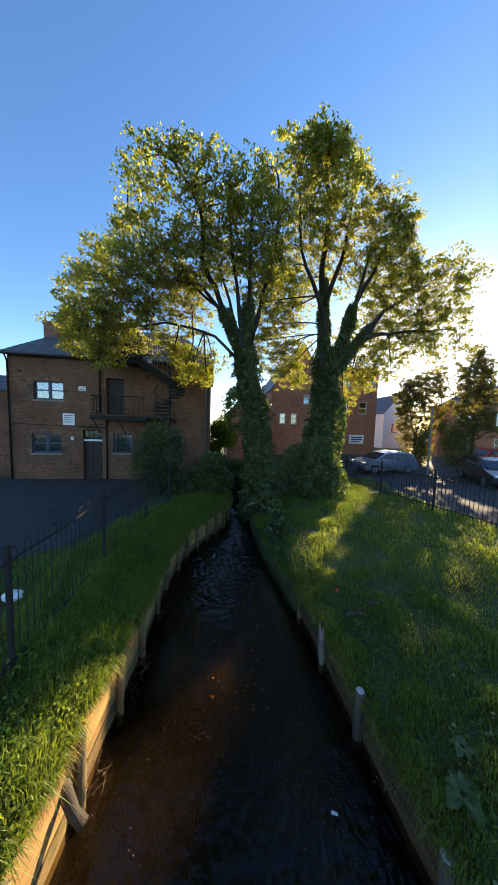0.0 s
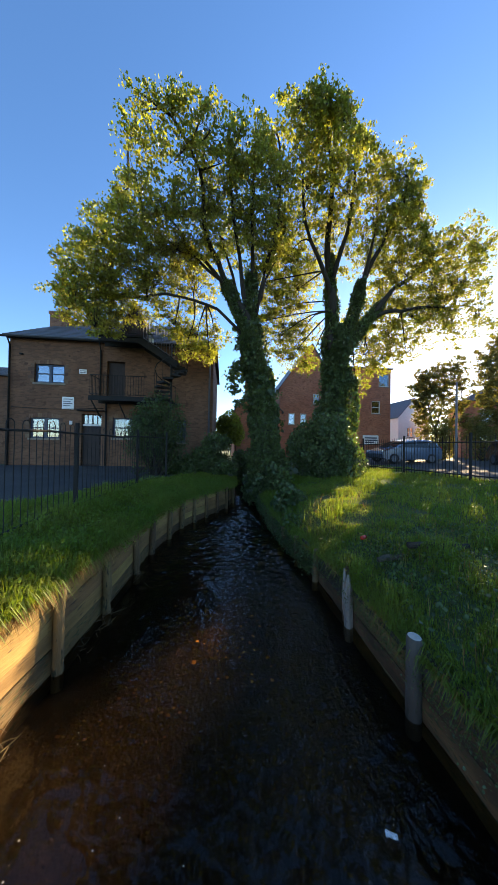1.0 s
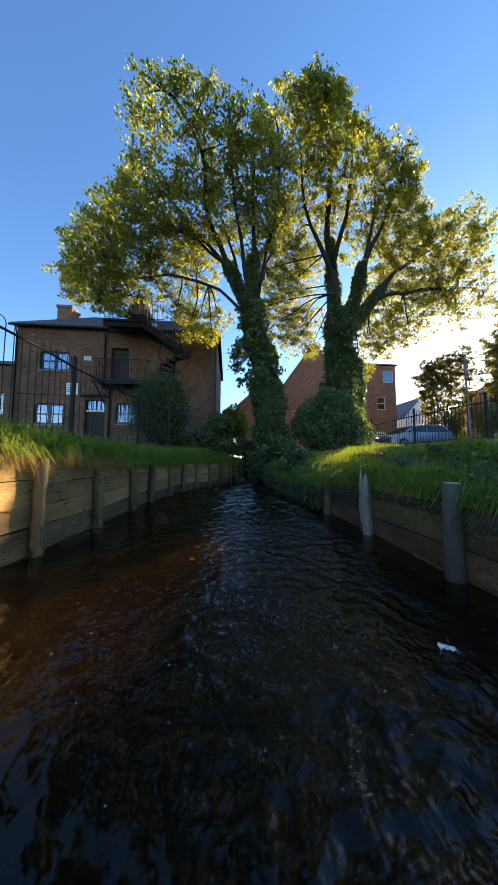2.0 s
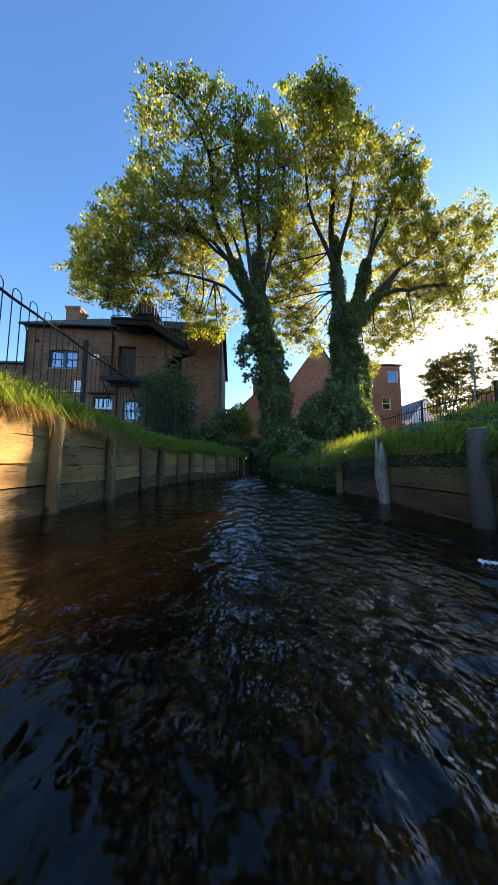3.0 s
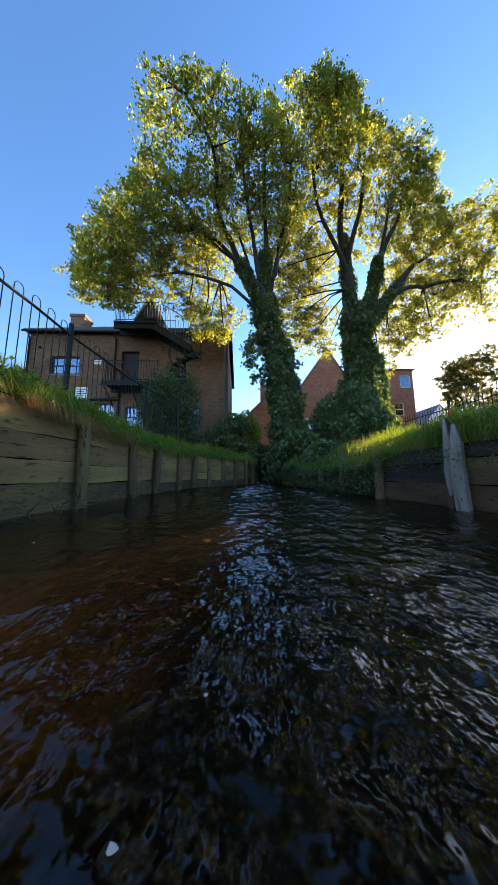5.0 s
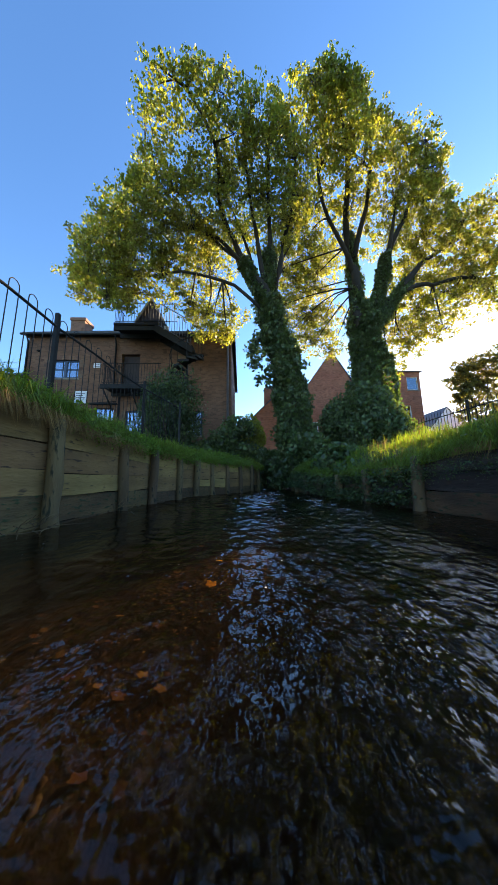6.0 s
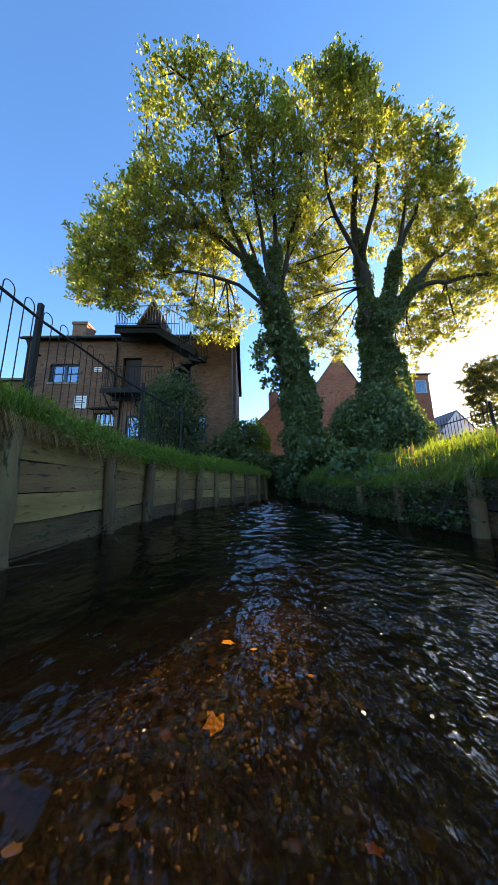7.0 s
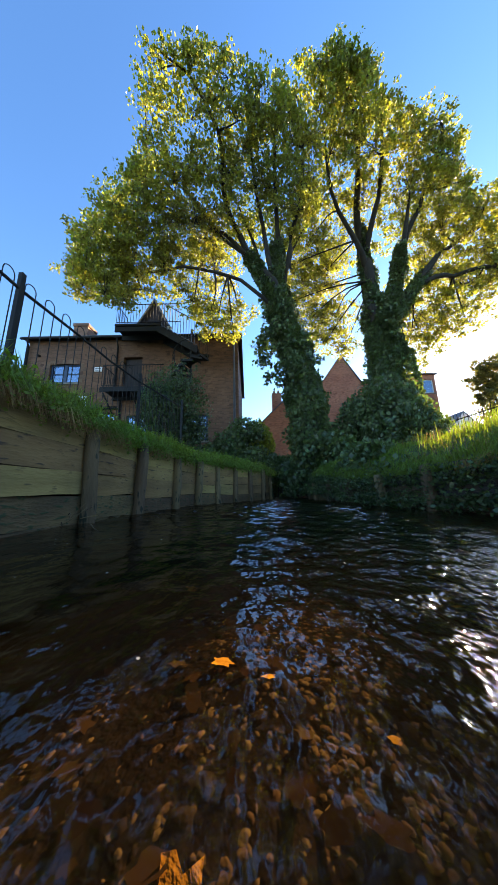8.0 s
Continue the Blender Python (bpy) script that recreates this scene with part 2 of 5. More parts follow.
def tube(pts, radii, sides=8, cap=True):
    """Vertices and faces of a tapered tube along pts."""
    V, F = [], []
    up = Vector((0, 0, 1))
    for i, p in enumerate(pts):
        p = Vector(p)
        a = Vector(pts[max(i - 1, 0)])
        b = Vector(pts[min(i + 1, len(pts) - 1)])
        d = (b - a).normalized()
        s = d.cross(up if abs(d.z) < 0.95 else Vector((1, 0, 0))).normalized()
        t = s.cross(d)
        for k in range(sides):
            an = 2 * math.pi * k / sides
            V.append(p + radii[i] * (math.cos(an) * s + math.sin(an) * t))
    for i in range(len(pts) - 1):
        for k in range(sides):
            k2 = (k + 1) % sides
            F.append((i * sides + k, i * sides + k2, (i + 1) * sides + k2, (i + 1) * sides + k))
    if cap:
        F.append(tuple(range(sides))[::-1])
        F.append(tuple((len(pts) - 1) * sides + k for k in range(sides)))
    return V, F


def join_tubes(list_of):
    V, F = [], []
    for v, f in list_of:
        o = len(V)
        V += v
        F += [tuple(i + o for i in q) for q in f]
    return V, F


def empty(name, loc, label, category, group="", kind=""):
    ob = new(name)
    ob.location = loc
    return tagged(ob, label, category, group, kind)


# ---- plan of the stream ----
LEFT_Y, LEFT_X = [-40, 0, 5, 7, 9.5, 11.2, 12.5, 13.8, 16, 21], [-1.6, -1.15, -0.75, -0.52, -0.4, 0.03, 0.8, 1.6, 2.0, 1.8]
RIGHT_Y, RIGHT_X = [-40, 0, 5, 8.4, 10.8, 12.5, 14, 16, 21], [3.6, 3.3, 3.24, 3.15, 2.9, 2.8, 2.95, 3.5, 3.4]


def xl(y):
    return float(np.interp(y, LEFT_Y, LEFT_X))


def xr(y):
    return float(np.interp(y, RIGHT_Y, RIGHT_X))


def left_top(y):
    """Top of the plank wall: it sinks downstream."""
    return float(np.interp(y, [5.5, 6.4, 7.4, 8.5, 12], [1.0, 0.98, 0.93, 0.87, 0.85]))


def zl(d, y=9.0):
    return float(np.interp(d, [0, 0.12, 0.5, 1.2, 2.5, 6, 400], [left_top(y), left_top(y) + 0.06, left_top(y) + 0.13, 1.16, 1.22, 1.3, 1.6]))


def zr(d, y=7.0):
    e = float(np.interp(y, [7.4, 8.6, 10.5, 12], [0, -0.17, -0.17, 0]))
    return float(np.interp(d, [0, 0.15, 0.65, 1.4, 4, 7, 12, 400], [0.60 + e, 0.72 + e, 0.90, 1.06, 1.3, 1.5, 1.65, 1.8]))


def bed_z(x, y):
    """Stream bed: deepest in midstream, with a gravel bar added below the bend to catch the sun."""
    u = (x - xl(y)) / (xr(y) - xl(y))
    bar = math.exp(-((x - 1.15) / 0.75) ** 2 - ((y - 7.1) / 0.95) ** 2)
    return -0.17 - 0.11 * math.sin(math.pi * u) + 0.05 * noise.noise((x * 1.3, y * 1.3, 4)) + 0.13 * bar


def height(x, y):
    a, b = xl(y), xr(y)
    if x < a:
        return zl(a - x, y) + (noise.noise((x, y, 0)) * 0.05 if 0.2 < a - x < 2.5 else 0)
    if x > b:
        return zr(x - b, y) + (noise.noise((x, y, 9)) * 0.07 if 0.2 < x - b < 6 else 0)
    return -0.2


def ground():
    ys = [-600, -150, -60, -41, -40] + [-30 + 2 * i for i in range(14)] + [-2 + 0.3 * i for i in range(24)] + [5.05 + 0.1 * i for i in range(46)] + [9.7 + 0.3 * i for i in range(38)] + [21.05, 21.1, 23, 26, 30, 36, 45, 60, 100, 250, 700]
    ds = [0, 0.06, 0.15, 0.3, 0.5, 0.75, 1.05, 1.4, 1.8, 2.3, 3, 4, 5, 6.5, 8, 10, 13, 17, 24, 40, 90, 250, 700]
    nb = 36
    V, F = [], []
    for y in ys:
        a, b = xl(y), xr(y)
        closed = y > 21.05 or y < -40
        row = [(a - d - 0.058, y, zl(d, y) + (noise.noise((a - d, y, 0)) * 0.05 if 0.2 < d < 2.5 else 0)) for d in reversed(ds)]
        for i in range(nb + 1):
            u = i / nb
            x = a - 0.056 + (b - a + 0.112) * u
            if closed:
                z = zl(0, y) * (1 - u) + zr(0) * u
            else:
                z = bed_z(x, y)
            row.append((x, y, z))
        row += [(b + d + 0.058, y, zr(d, y) + (noise.noise((b + d, y, 9)) * 0.07 if 0.2 < d < 6 else 0)) for d in ds]
        V += row
    n = 2 * len(ds) + nb + 1
    for j in range(len(ys) - 1):
        for i in range(n - 1):
            F.append((j * n + i, j * n + i + 1, (j + 1) * n + i + 1, (j + 1) * n + i))
    ob = raw("ground", V, F, SOIL, smooth=True)
    ob.data.materials.append(BED_DIM)
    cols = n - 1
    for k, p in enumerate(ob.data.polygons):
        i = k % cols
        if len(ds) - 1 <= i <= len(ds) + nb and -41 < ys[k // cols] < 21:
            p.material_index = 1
    return tagged(ob, "grassy stream banks with a brown stony bed between", "ground", kind="structure")


ground()


def water():
    ys = np.concatenate([np.arange(-38, -2, 0.5), np.arange(-2, 3.5, 0.06), np.arange(3.5, 13, 0.02), np.arange(13, 16, 0.04), np.arange(16, 21.01, 0.25)])
    nx = 170
    V, F = [], []
    for y in ys:
        a, b = xl(y) - 0.08, xr(y) + 0.08
        for i in range(nx + 1):
            x = a + (b - a) * i / nx
            lively = 0.5 + 1.1 * min(max((x - 0.5) / 1.3, 0), 1) 
            riffle = min(max((y - 7.6) / 1.6, 0), 1)
            lively *= 1 - 0.55 * riffle
            z = 0.014 * noise.noise((x * 1.7 + y * 0.3, y * 1.3, 0)) + 0.003 * noise.noise((x * 17, y * 14, 9))
            z -= lively * (0.011 * abs(noise.noise((x * 3.8 - y * 1.0, y * 2.9, 3))) + 0.011 * abs(noise.noise((x * 8.5 + y * 2.4, y * 6.5, 7))) + 0.006 * abs(noise.noise((x * 18 - y * 4, y * 14, 5))) - 0.007)
            z += riffle * (0.026 * noise.noise((x * 4.5 + y, y * 8, 2)) + 0.009 * noise.noise((x * 9 - y * 2, y * 19, 4)))
            V.append((x, y, z))
    for j in range(len(ys) - 1):
        for i in range(nx):
            F.append((j * (nx + 1) + i, j * (nx + 1) + i + 1, (j + 1) * (nx + 1) + i + 1, (j + 1) * (nx + 1) + i))
    ob = raw("water", V, F, WATER, smooth=True)
    ob.visible_shadow = False
    return tagged(ob, "shallow rippling brown stream water", "water", kind="structure")


water()


# ---- trees ----
def leaf_cards(centres, size, rng, droop=0.35, wide=0.4):
    """Leaves of four corners, bent along the middle, at the given centres."""
    n = len(centres)
    d = rng.normal(size=(n, 3))
    d[:, 2] = d[:, 2] * 0.7 - droop
    d /= np.linalg.norm(d, axis=1)[:, None]
    s = np.cross(d, rng.normal(size=(n, 3)))
    s /= np.linalg.norm(s, axis=1)[:, None]
    L = size * rng.uniform(0.6, 1.3, (n, 1))
    c = np.asarray(centres)
    up = np.cross(s, d)
    A = c - d * L * 0.5
    B = c + s * L * wide + up * L * 0.1 - d * L * 0.05
    C = c + d * L * 0.5
    D = c - s * L * wide + up * L * 0.1 - d * L * 0.05
    return np.stack([A, B, C, D], axis=1).reshape(-1, 3)


def curve_between(a, b, rng, bend=0.12, n=6, rise=0.0):
    a, b = Vector(a), Vector(b)
    L = (b - a).length
    off = Vector(rng.normal(size=3)) * L * bend
    return [a.lerp(b, t) + off * math.sin(math.pi * t) + Vector((0, 0, rise * L * math.sin(math.pi * t))) for t in [i / (n - 1) for i in range(n)]]


def tree(name, label, trunk, radii, limbs, lobes, leaf_size, per_clump, seed, density=16, foliage=None):
    """trunk: points; limbs: (from index of trunk, via points); lobes: (x, y, z, r, limb) leafy masses fed by a limb's end."""
    rng = np.random.default_rng(seed)
    base = Vector(trunk[0])
    thing = empty(name, base, label, "tree")
    tubes = [tube([Vector(p) - base for p in trunk], radii, 12)]
    ends = []
    for pts, r0, r1 in limbs:
        pts = [Vector(p) - base for p in pts]
        fine = []
        for i in range(len(pts) - 1):
            fine += curve_between(pts[i], pts[i + 1], rng, 0.05, 5)[:-1]
        fine.append(pts[-1])
        k = len(fine)
        tubes.append(tube(fine, [r0 + (r1 - r0) * i / (k - 1) for i in range(k)], 8))
        ends.append(fine)
    leaves, sprays = [], []
    for x, y, z, r, *thin in lobes:
        c = Vector((x, y, z)) - base
        # the nearest point on a limb feeds the mass
        best = None
        for fine in ends:
            for i, p in enumerate(fine):
                d = (p - c).length + 0.6 * max(0, p.z - c.z)
                if i >= len(fine) // 3 and (best is None or d < best[0]):
                    best = (d, p)
        mid = curve_between(best[1], c, rng, 0.09, 6, 0.04)
        tubes.append(tube(mid, [0.045 - 0.006 * i for i in range(6)], 6))
        for _ in range(max(5, int(density * r * r * rng.uniform(0.7, 1.2) * (thin[0] if thin else 1)))):
            d = Vector(rng.normal(size=3)).normalized()
            size = rng.uniform(0.15, 0.34)
            tip = c + Vector((d.x, d.y * 0.6, d.z * 0.95)) * (r * 1.1 - size * 0.6) * float(rng.uniform(0.02, 1.0) ** 0.45)
            root = mid[int(rng.integers(1, 6))]
            sprays.append((root.lerp(tip, float(rng.uniform(0.1, 0.6))), tip, size))
    # sprays between neighbouring masses close the crown
    for i, (x, y, z, r, *thin) in enumerate(lobes):
        for x2, y2, z2, r2, *thin2 in lobes[:i]:
            a, b = Vector((x, y, z)) - base, Vector((x2, y2, z2)) - base
            gap = (a - b).length
            if gap < (r + r2) * 1.3 + 0.3:
                for _ in range(int(gap * density * 0.17 * min(thin + thin2 + [1]))):
                    off = Vector(rng.uniform(-1, 1, 3)) * min(r, r2) * 0.55
                    sprays.append((a, a.lerp(b, float(rng.uniform(0.25, 0.75))) + Vector((off.x, off.y * 0.6, off.z)), rng.uniform(0.16, 0.32)))
    for start, tip, size in sprays:
        tw = curve_between(start, tip, rng, 0.12, 4)
        if rng.random() < 0.6:
            tubes.append(tube(tw, [0.008, 0.006, 0.004, 0.002], 4, False))
        k = int(per_clump * size * size / 0.17 * rng.uniform(0.5, 1.4))
        q = rng.normal(size=(k, 3))
        q *= (rng.random(k) ** 0.6 / np.linalg.norm(q, axis=1))[:, None]
        leaves.append(q * (size * 1.1, size * 0.9, size * 0.6) + np.array(tip))
        k2 = k // 6
        u = rng.uniform(0.35, 1, (k2, 1))
        leaves.append(np.array(tw[0])[None] * (1 - u) + np.array(tip)[None] * u + rng.uniform(-0.12, 0.12, (k2, 3)))
    V, F = join_tubes(tubes)
    raw("trunk", V, F, BARK, thing, "brown bark trunk and limbs", True)
    C = np.concatenate(leaves)
    soup("crown", leaf_cards(C, leaf_size, rng, 0.2, 0.58), 4, foliage or LEAF, thing, "green and yellow-green backlit leaves")
    return thing


def ivy_on(parent, spine, rads, count, size, seed, name="ivy"):
    rng = np.random.default_rng(seed)
    base = Vector(parent.location)
    P = np.array([Vector(p) - base for p in spine])
    seg = rng.uniform(0, len(P) - 1, count)
    i = np.minimum(seg.astype(int), len(P) - 2)
    f = (seg - i)[:, None]
    c = P[i] * (1 - f) + P[i + 1] * f
    R = np.interp(seg, range(len(P)), rads)[:, None]
    an = rng.uniform(0, 2 * math.pi, count)
    lump = 1 + 0.25 * np.sin(an * 3 + c[:, 2] * 1.7) + 0.2 * np.sin(an * 2 - c[:, 2] * 2.9)
    c = c + np.stack([np.cos(an), np.sin(an), 0 * an], 1) * R * np.maximum(lump * rng.uniform(0.72, 1.1, count), rng.uniform(0.86, 0.95, count))[:, None]
    c[:, 2] += rng.normal(size=count) * 0.1
    soup(name, leaf_cards(c, size, rng, 1.2), 4, LEAF_DARK, parent, "dark green ivy leaves")


def ivy_sprays(parent, spine, rads, n, seed):
    """Leafy ivy shoots that stand out from the trunk and hang at their tips."""
    rng = np.random.default_rng(seed)
    base = Vector(parent.location)
    stems, C = [], []
    for _ in range(n):
        u = rng.uniform(0, len(spine) - 1.001)
        i = int(u)
        p = Vector(spine[i]).lerp(Vector(spine[i + 1]), u - i) - base
        r = float(np.interp(u, range(len(spine)), rads))
        an = rng.uniform(0, 2 * math.pi)
        way = Vector((math.cos(an), math.sin(an), 0))
        L = float(rng.uniform(0.15, 0.5))
        pts = [p + way * r * 0.8, p + way * (r + L * 0.5) + Vector((0, 0, 0.12 * L)), p + way * (r + L) - Vector((0, 0, 0.3 * L))]
        stems.append(tube(pts, [0.008, 0.006, 0.003], 4, False))
        k = int(26 * (0.5 + L))
        v = rng.random((k, 1))
        a, b, c = (np.array(q) for q in pts)
        C.append(a * (1 - v) ** 2 + 2 * b * v * (1 - v) + c * v * v + rng.normal(size=(k, 3)) * 0.07)
    V, F = join_tubes(stems)
    tagged(raw("ivy_stem", V, F, BARK, parent, "", True), "thin brown ivy stems", kind="stuff")
    tagged(soup("ivy_foliage", leaf_cards(np.concatenate(C), 0.13, rng, 1.2, 0.5), 4, LEAF_DARK, parent), "dark green hanging ivy leaves", kind="stuff")


# leafy masses of the crowns: place and radius
CROWN_UPPER = [(-1.48, 11.4, 13.12, 0.86, 0.42), (-0.36, 11.3, 13.22, 0.87, 0.42), (0.68, 11.5, 13.0, 0.86, 0.42), (1.8, 11.8, 13.38, 0.91, 0.45), (2.87, 12.4, 13.51, 0.89, 0.6), (-1.86, 12.0, 11.75, 0.82, 0.25), (-0.62, 12.2, 12.63, 1.05, 0.55), (0.96, 12.4, 12.95, 1.1, 0.65), (2.28, 12.8, 12.93, 1.11, 0.8), (-3.5, 13.0, 10.28, 1.02), (-2.32, 12.8, 11.11, 1.16), (-0.87, 13.0, 11.85, 1.22), (0.69, 13.4, 12.22, 1.3), (2.19, 14.0, 12.36, 1.24)]
CROWN_LOWER = [(-4.54, 13.2, 9.09, 0.78), (-4.48, 13.4, 7.95, 0.84), (-3.56, 13.6, 9.28, 1.12), (-3.83, 13.6, 7.17, 0.76), (-2.41, 13.8, 10.06, 1.17), (-0.85, 14.2, 10.97, 1.25), (-1.97, 14.8, 9.64, 1.01), (-0.19, 15.6, 10.11, 1.23), (-1.15, 15.4, 8.28, 1.0), (-0.08, 15.6, 7.86, 0.96), (-2.99, 14.5, 8.12, 0.69), (1.46, 16.0, 12.81, 1.38), (3.59, 16.0, 12.94, 1.28), (-0.54, 15.5, 11.55, 1.23), (-3.22, 14.2, 8.8, 0.93)]
CROWN_MIDDLE = [(0.75, 15.8, 8.17, 0.87), (0.56, 15.8, 6.97, 0.67), (-3.51, 14.2, 7.36, 0.66), (-0.75, 15.6, 7.11, 0.65)]
CROWN_EDGE = [(-5.75, 14.4, 9.0, 0.8), (-5.3, 14.3, 8.0, 0.7), (-5.0, 14.2, 10.75, 0.85), (-4.0, 13.9, 11.6, 0.85), (-2.9, 13.6, 12.7, 0.85, 0.7), (-2.1, 11.95, 13.2, 0.6, 0.5), (-1.4, 11.1, 13.3, 0.55, 0.5), (-0.5, 11.1, 13.65, 0.55, 0.5), (0.6, 11.3, 13.75, 0.55, 0.5), (1.8, 11.9, 14.1, 0.65, 0.5), (3.0, 12.7, 14.9, 0.8, 0.7), (3.0, 13.2, 13.9, 0.9, 0.7), (4.0, 14.6, 12.6, 1.1), (3.6, 14.0, 11.3, 0.9), (3.9, 13.4, 14.0, 0.8), (2.6, 15.4, 10.6, 0.7)]
T1 = [(3.2, 14.6, 0.2), (3.35, 14.7, 2.0), (3.2, 14.9, 4.0), (3.0, 15.0, 5.4), (2.6, 15.1, 7.2), (2.35, 15.2, 8.8)]
tree_one = tree("tree", "tall broadleaf tree with ivy-wrapped leaning trunk on the bank", T1, [0.6, 0.48, 0.44, 0.42, 0.4, 0.3],
    [([(2.5, 15.1, 7.8), (1.6, 15.1, 9.6), (0.9, 14.9, 11.2), (0.3, 13.4, 12.2), (-0.6, 11.6, 13.4)], 0.2, 0.04),
     ([(2.4, 15.2, 8.4), (1.9, 14.6, 11.2), (1.3, 12.6, 13.4)], 0.14, 0.03),
     ([(2.5, 15.2, 8.4), (3.1, 14.8, 11.0), (3.3, 12.8, 14.4)], 0.16, 0.03),
     ([(2.4, 15.2, 8.4), (2.5, 14.6, 10.8), (2.3, 13.0, 13.4)], 0.16, 0.035),
     ([(2.5, 15.2, 7.6), (0.9, 15.0, 9.0), (-1.4, 14.6, 9.3), (-3.6, 14.2, 8.8), (-5.2, 14.3, 8.4)], 0.085, 0.02),
     ([(1.5, 15.1, 9.9), (0.2, 14.8, 11.2), (-2.2, 14.0, 11.6), (-4.2, 13.9, 11.0)], 0.1, 0.02),
     ([(2.4, 15.2, 8.6), (1.6, 15.2, 10.8), (0.8, 14.6, 12.6)], 0.11, 0.025),
     ([(2.3, 15.2, 8.7), (1.0, 15.0, 10.4), (-0.8, 14.3, 12.0), (-2.6, 13.4, 12.8)], 0.1, 0.02),
     ([(2.6, 15.2, 8.5), (2.9, 15.4, 10.2), (3.9, 15.4, 12.2)], 0.11, 0.025)],
    CROWN_UPPER + CROWN_LOWER + CROWN_MIDDLE + CROWN_EDGE, 0.088, 64, 3, 28)
ivy_on(tree_one, T1, [0.95, 0.64, 0.54, 0.52, 0.5, 0.38], 34000, 0.13, 5)
ivy_on(tree_one, [(2.5, 15.1, 7.8), (1.7, 15.1, 9.4), (1.3, 15.0, 10.2)], [0.34, 0.3, 0.22], 4000, 0.12, 15)
ivy_on(tree_one, [(2.4, 15.2, 8.4), (2.5, 14.8, 10.6)], [0.34, 0.22], 3200, 0.12, 16)
ivy_sprays(tree_one, T1, [0.9, 0.6, 0.5, 0.5, 0.46, 0.36], 150, 26)
ivy_sprays(tree_one, [(2.15, 15.0, 6.6), (2.1, 15.0, 5.6), (2.4, 14.9, 4.4)], [0.3, 0.4, 0.25], 60, 25)
SECOND_UPPER = [(3.84, 12.4, 15.52, 0.92, 0.75), (5.01, 12.3, 15.79, 0.93, 0.75), (5.94, 12.6, 15.66, 0.97, 0.75), (4.05, 13.0, 14.68, 1.18, 0.75), (5.54, 13.0, 14.68, 1.26, 0.75), (7.19, 13.4, 15.6, 0.99, 0.75), (8.65, 13.8, 15.44, 1.29, 0.6), (10.27, 14.2, 15.59, 1.03, 0.6), (4.8, 14.0, 14.17, 1.36, 0.75), (6.66, 13.8, 14.06, 1.48, 0.75), (8.99, 14.4, 14.49, 1.22, 0.6), (4.87, 16.0, 14.38, 1.52, 0.75), (6.91, 15.6, 14.08, 1.5, 0.75), (8.75, 15.0, 13.86, 1.53, 0.6), (10.59, 15.0, 13.93, 1.36, 0.6)]
SECOND_LOWER = [(4.46, 17.4, 13.12, 1.5), (4.89, 17.6, 10.94, 1.58), (4.17, 17.6, 8.76, 1.32), (5.95, 17.8, 9.31, 1.37), (9.35, 16.6, 13.21, 1.56), (11.1, 16.2, 12.93, 1.55), (12.51, 15.4, 13.18, 1.27), (13.99, 15.0, 13.91, 1.19), (15.12, 15.0, 13.26, 1.2), (14.49, 15.6, 11.88, 1.45), (15.84, 16.0, 10.26, 1.42), (14.47, 16.4, 9.45, 1.2), (12.58, 17.2, 10.64, 1.65), (11.22, 17.4, 9.44, 1.48), (9.75, 17.6, 8.25, 1.23), (12.31, 17.2, 8.4, 0.92), (9.2, 17.3, 6.2, 0.8), (6.42, 17.8, 13.8, 1.41)]
SECOND_MIDDLE = [(3.43, 17.0, 11.81, 1.22), (5.54, 17.4, 11.9, 1.43), (3.24, 17.0, 9.56, 1.05), (5.22, 17.8, 7.78, 1.12), (10.75, 17.2, 11.64, 1.47), (9.53, 17.8, 10.0, 1.42), (12.94, 16.0, 11.81, 1.32), (13.8, 16.4, 10.46, 1.2), (10.86, 17.8, 8.03, 1.1), (6.32, 18.0, 7.63, 0.99)]
SECOND_EDGE = [(3.8, 12.2, 15.6, 0.6), (4.85, 12.2, 16.15, 0.65), (6.0, 12.8, 16.5, 0.7), (7.6, 14.5, 17.5, 0.85), (9.2, 13.4, 14.8, 0.75), (10.7, 14.4, 15.1, 0.8), (11.1, 15.5, 15.3, 0.8), (12.2, 16.0, 14.2, 0.9)]
T2 = [(7.1, 16.6, 0.8), (7.3, 16.6, 3.5), (7.5, 16.6, 6.0), (7.6, 16.6, 8.0), (7.6, 16.6, 9.2)]
tree_two = tree("tree", "tall broadleaf tree with ivy-clad trunk and backlit crown", T2, [0.66, 0.54, 0.5, 0.54, 0.36],
    [([(7.4, 16.6, 7.8), (7.2, 16.5, 9.6), (7.1, 16.4, 11.6), (6.3, 14.8, 13.8), (5.2, 12.8, 15.8)], 0.34, 0.05),
     ([(7.8, 16.6, 8.0), (8.5, 16.2, 10.4), (8.8, 15.0, 13.8)], 0.28, 0.04),
     ([(7.9, 16.6, 7.9), (9.4, 16.5, 9.9), (10.8, 16.4, 11.7), (14.6, 16.2, 14.2)], 0.27, 0.05),
     ([(9.2, 16.5, 9.7), (11.4, 16.5, 10.5), (14.2, 16.5, 10.9), (16.0, 16.4, 11.0)], 0.13, 0.04),
     ([(7.1, 16.5, 10.8), (6.0, 15.6, 12.5), (4.5, 13.6, 14.6)], 0.16, 0.04),
     ([(8.8, 16.4, 11.4), (9.4, 15.4, 13.2), (9.9, 14.5, 14.9)], 0.16, 0.04),
     ([(7.1, 16.4, 11.4), (7.3, 15.0, 13.4), (6.8, 13.4, 15.4)], 0.16, 0.04)],
    SECOND_UPPER + SECOND_LOWER + SECOND_MIDDLE + SECOND_EDGE, 0.096, 60, 8, 26)
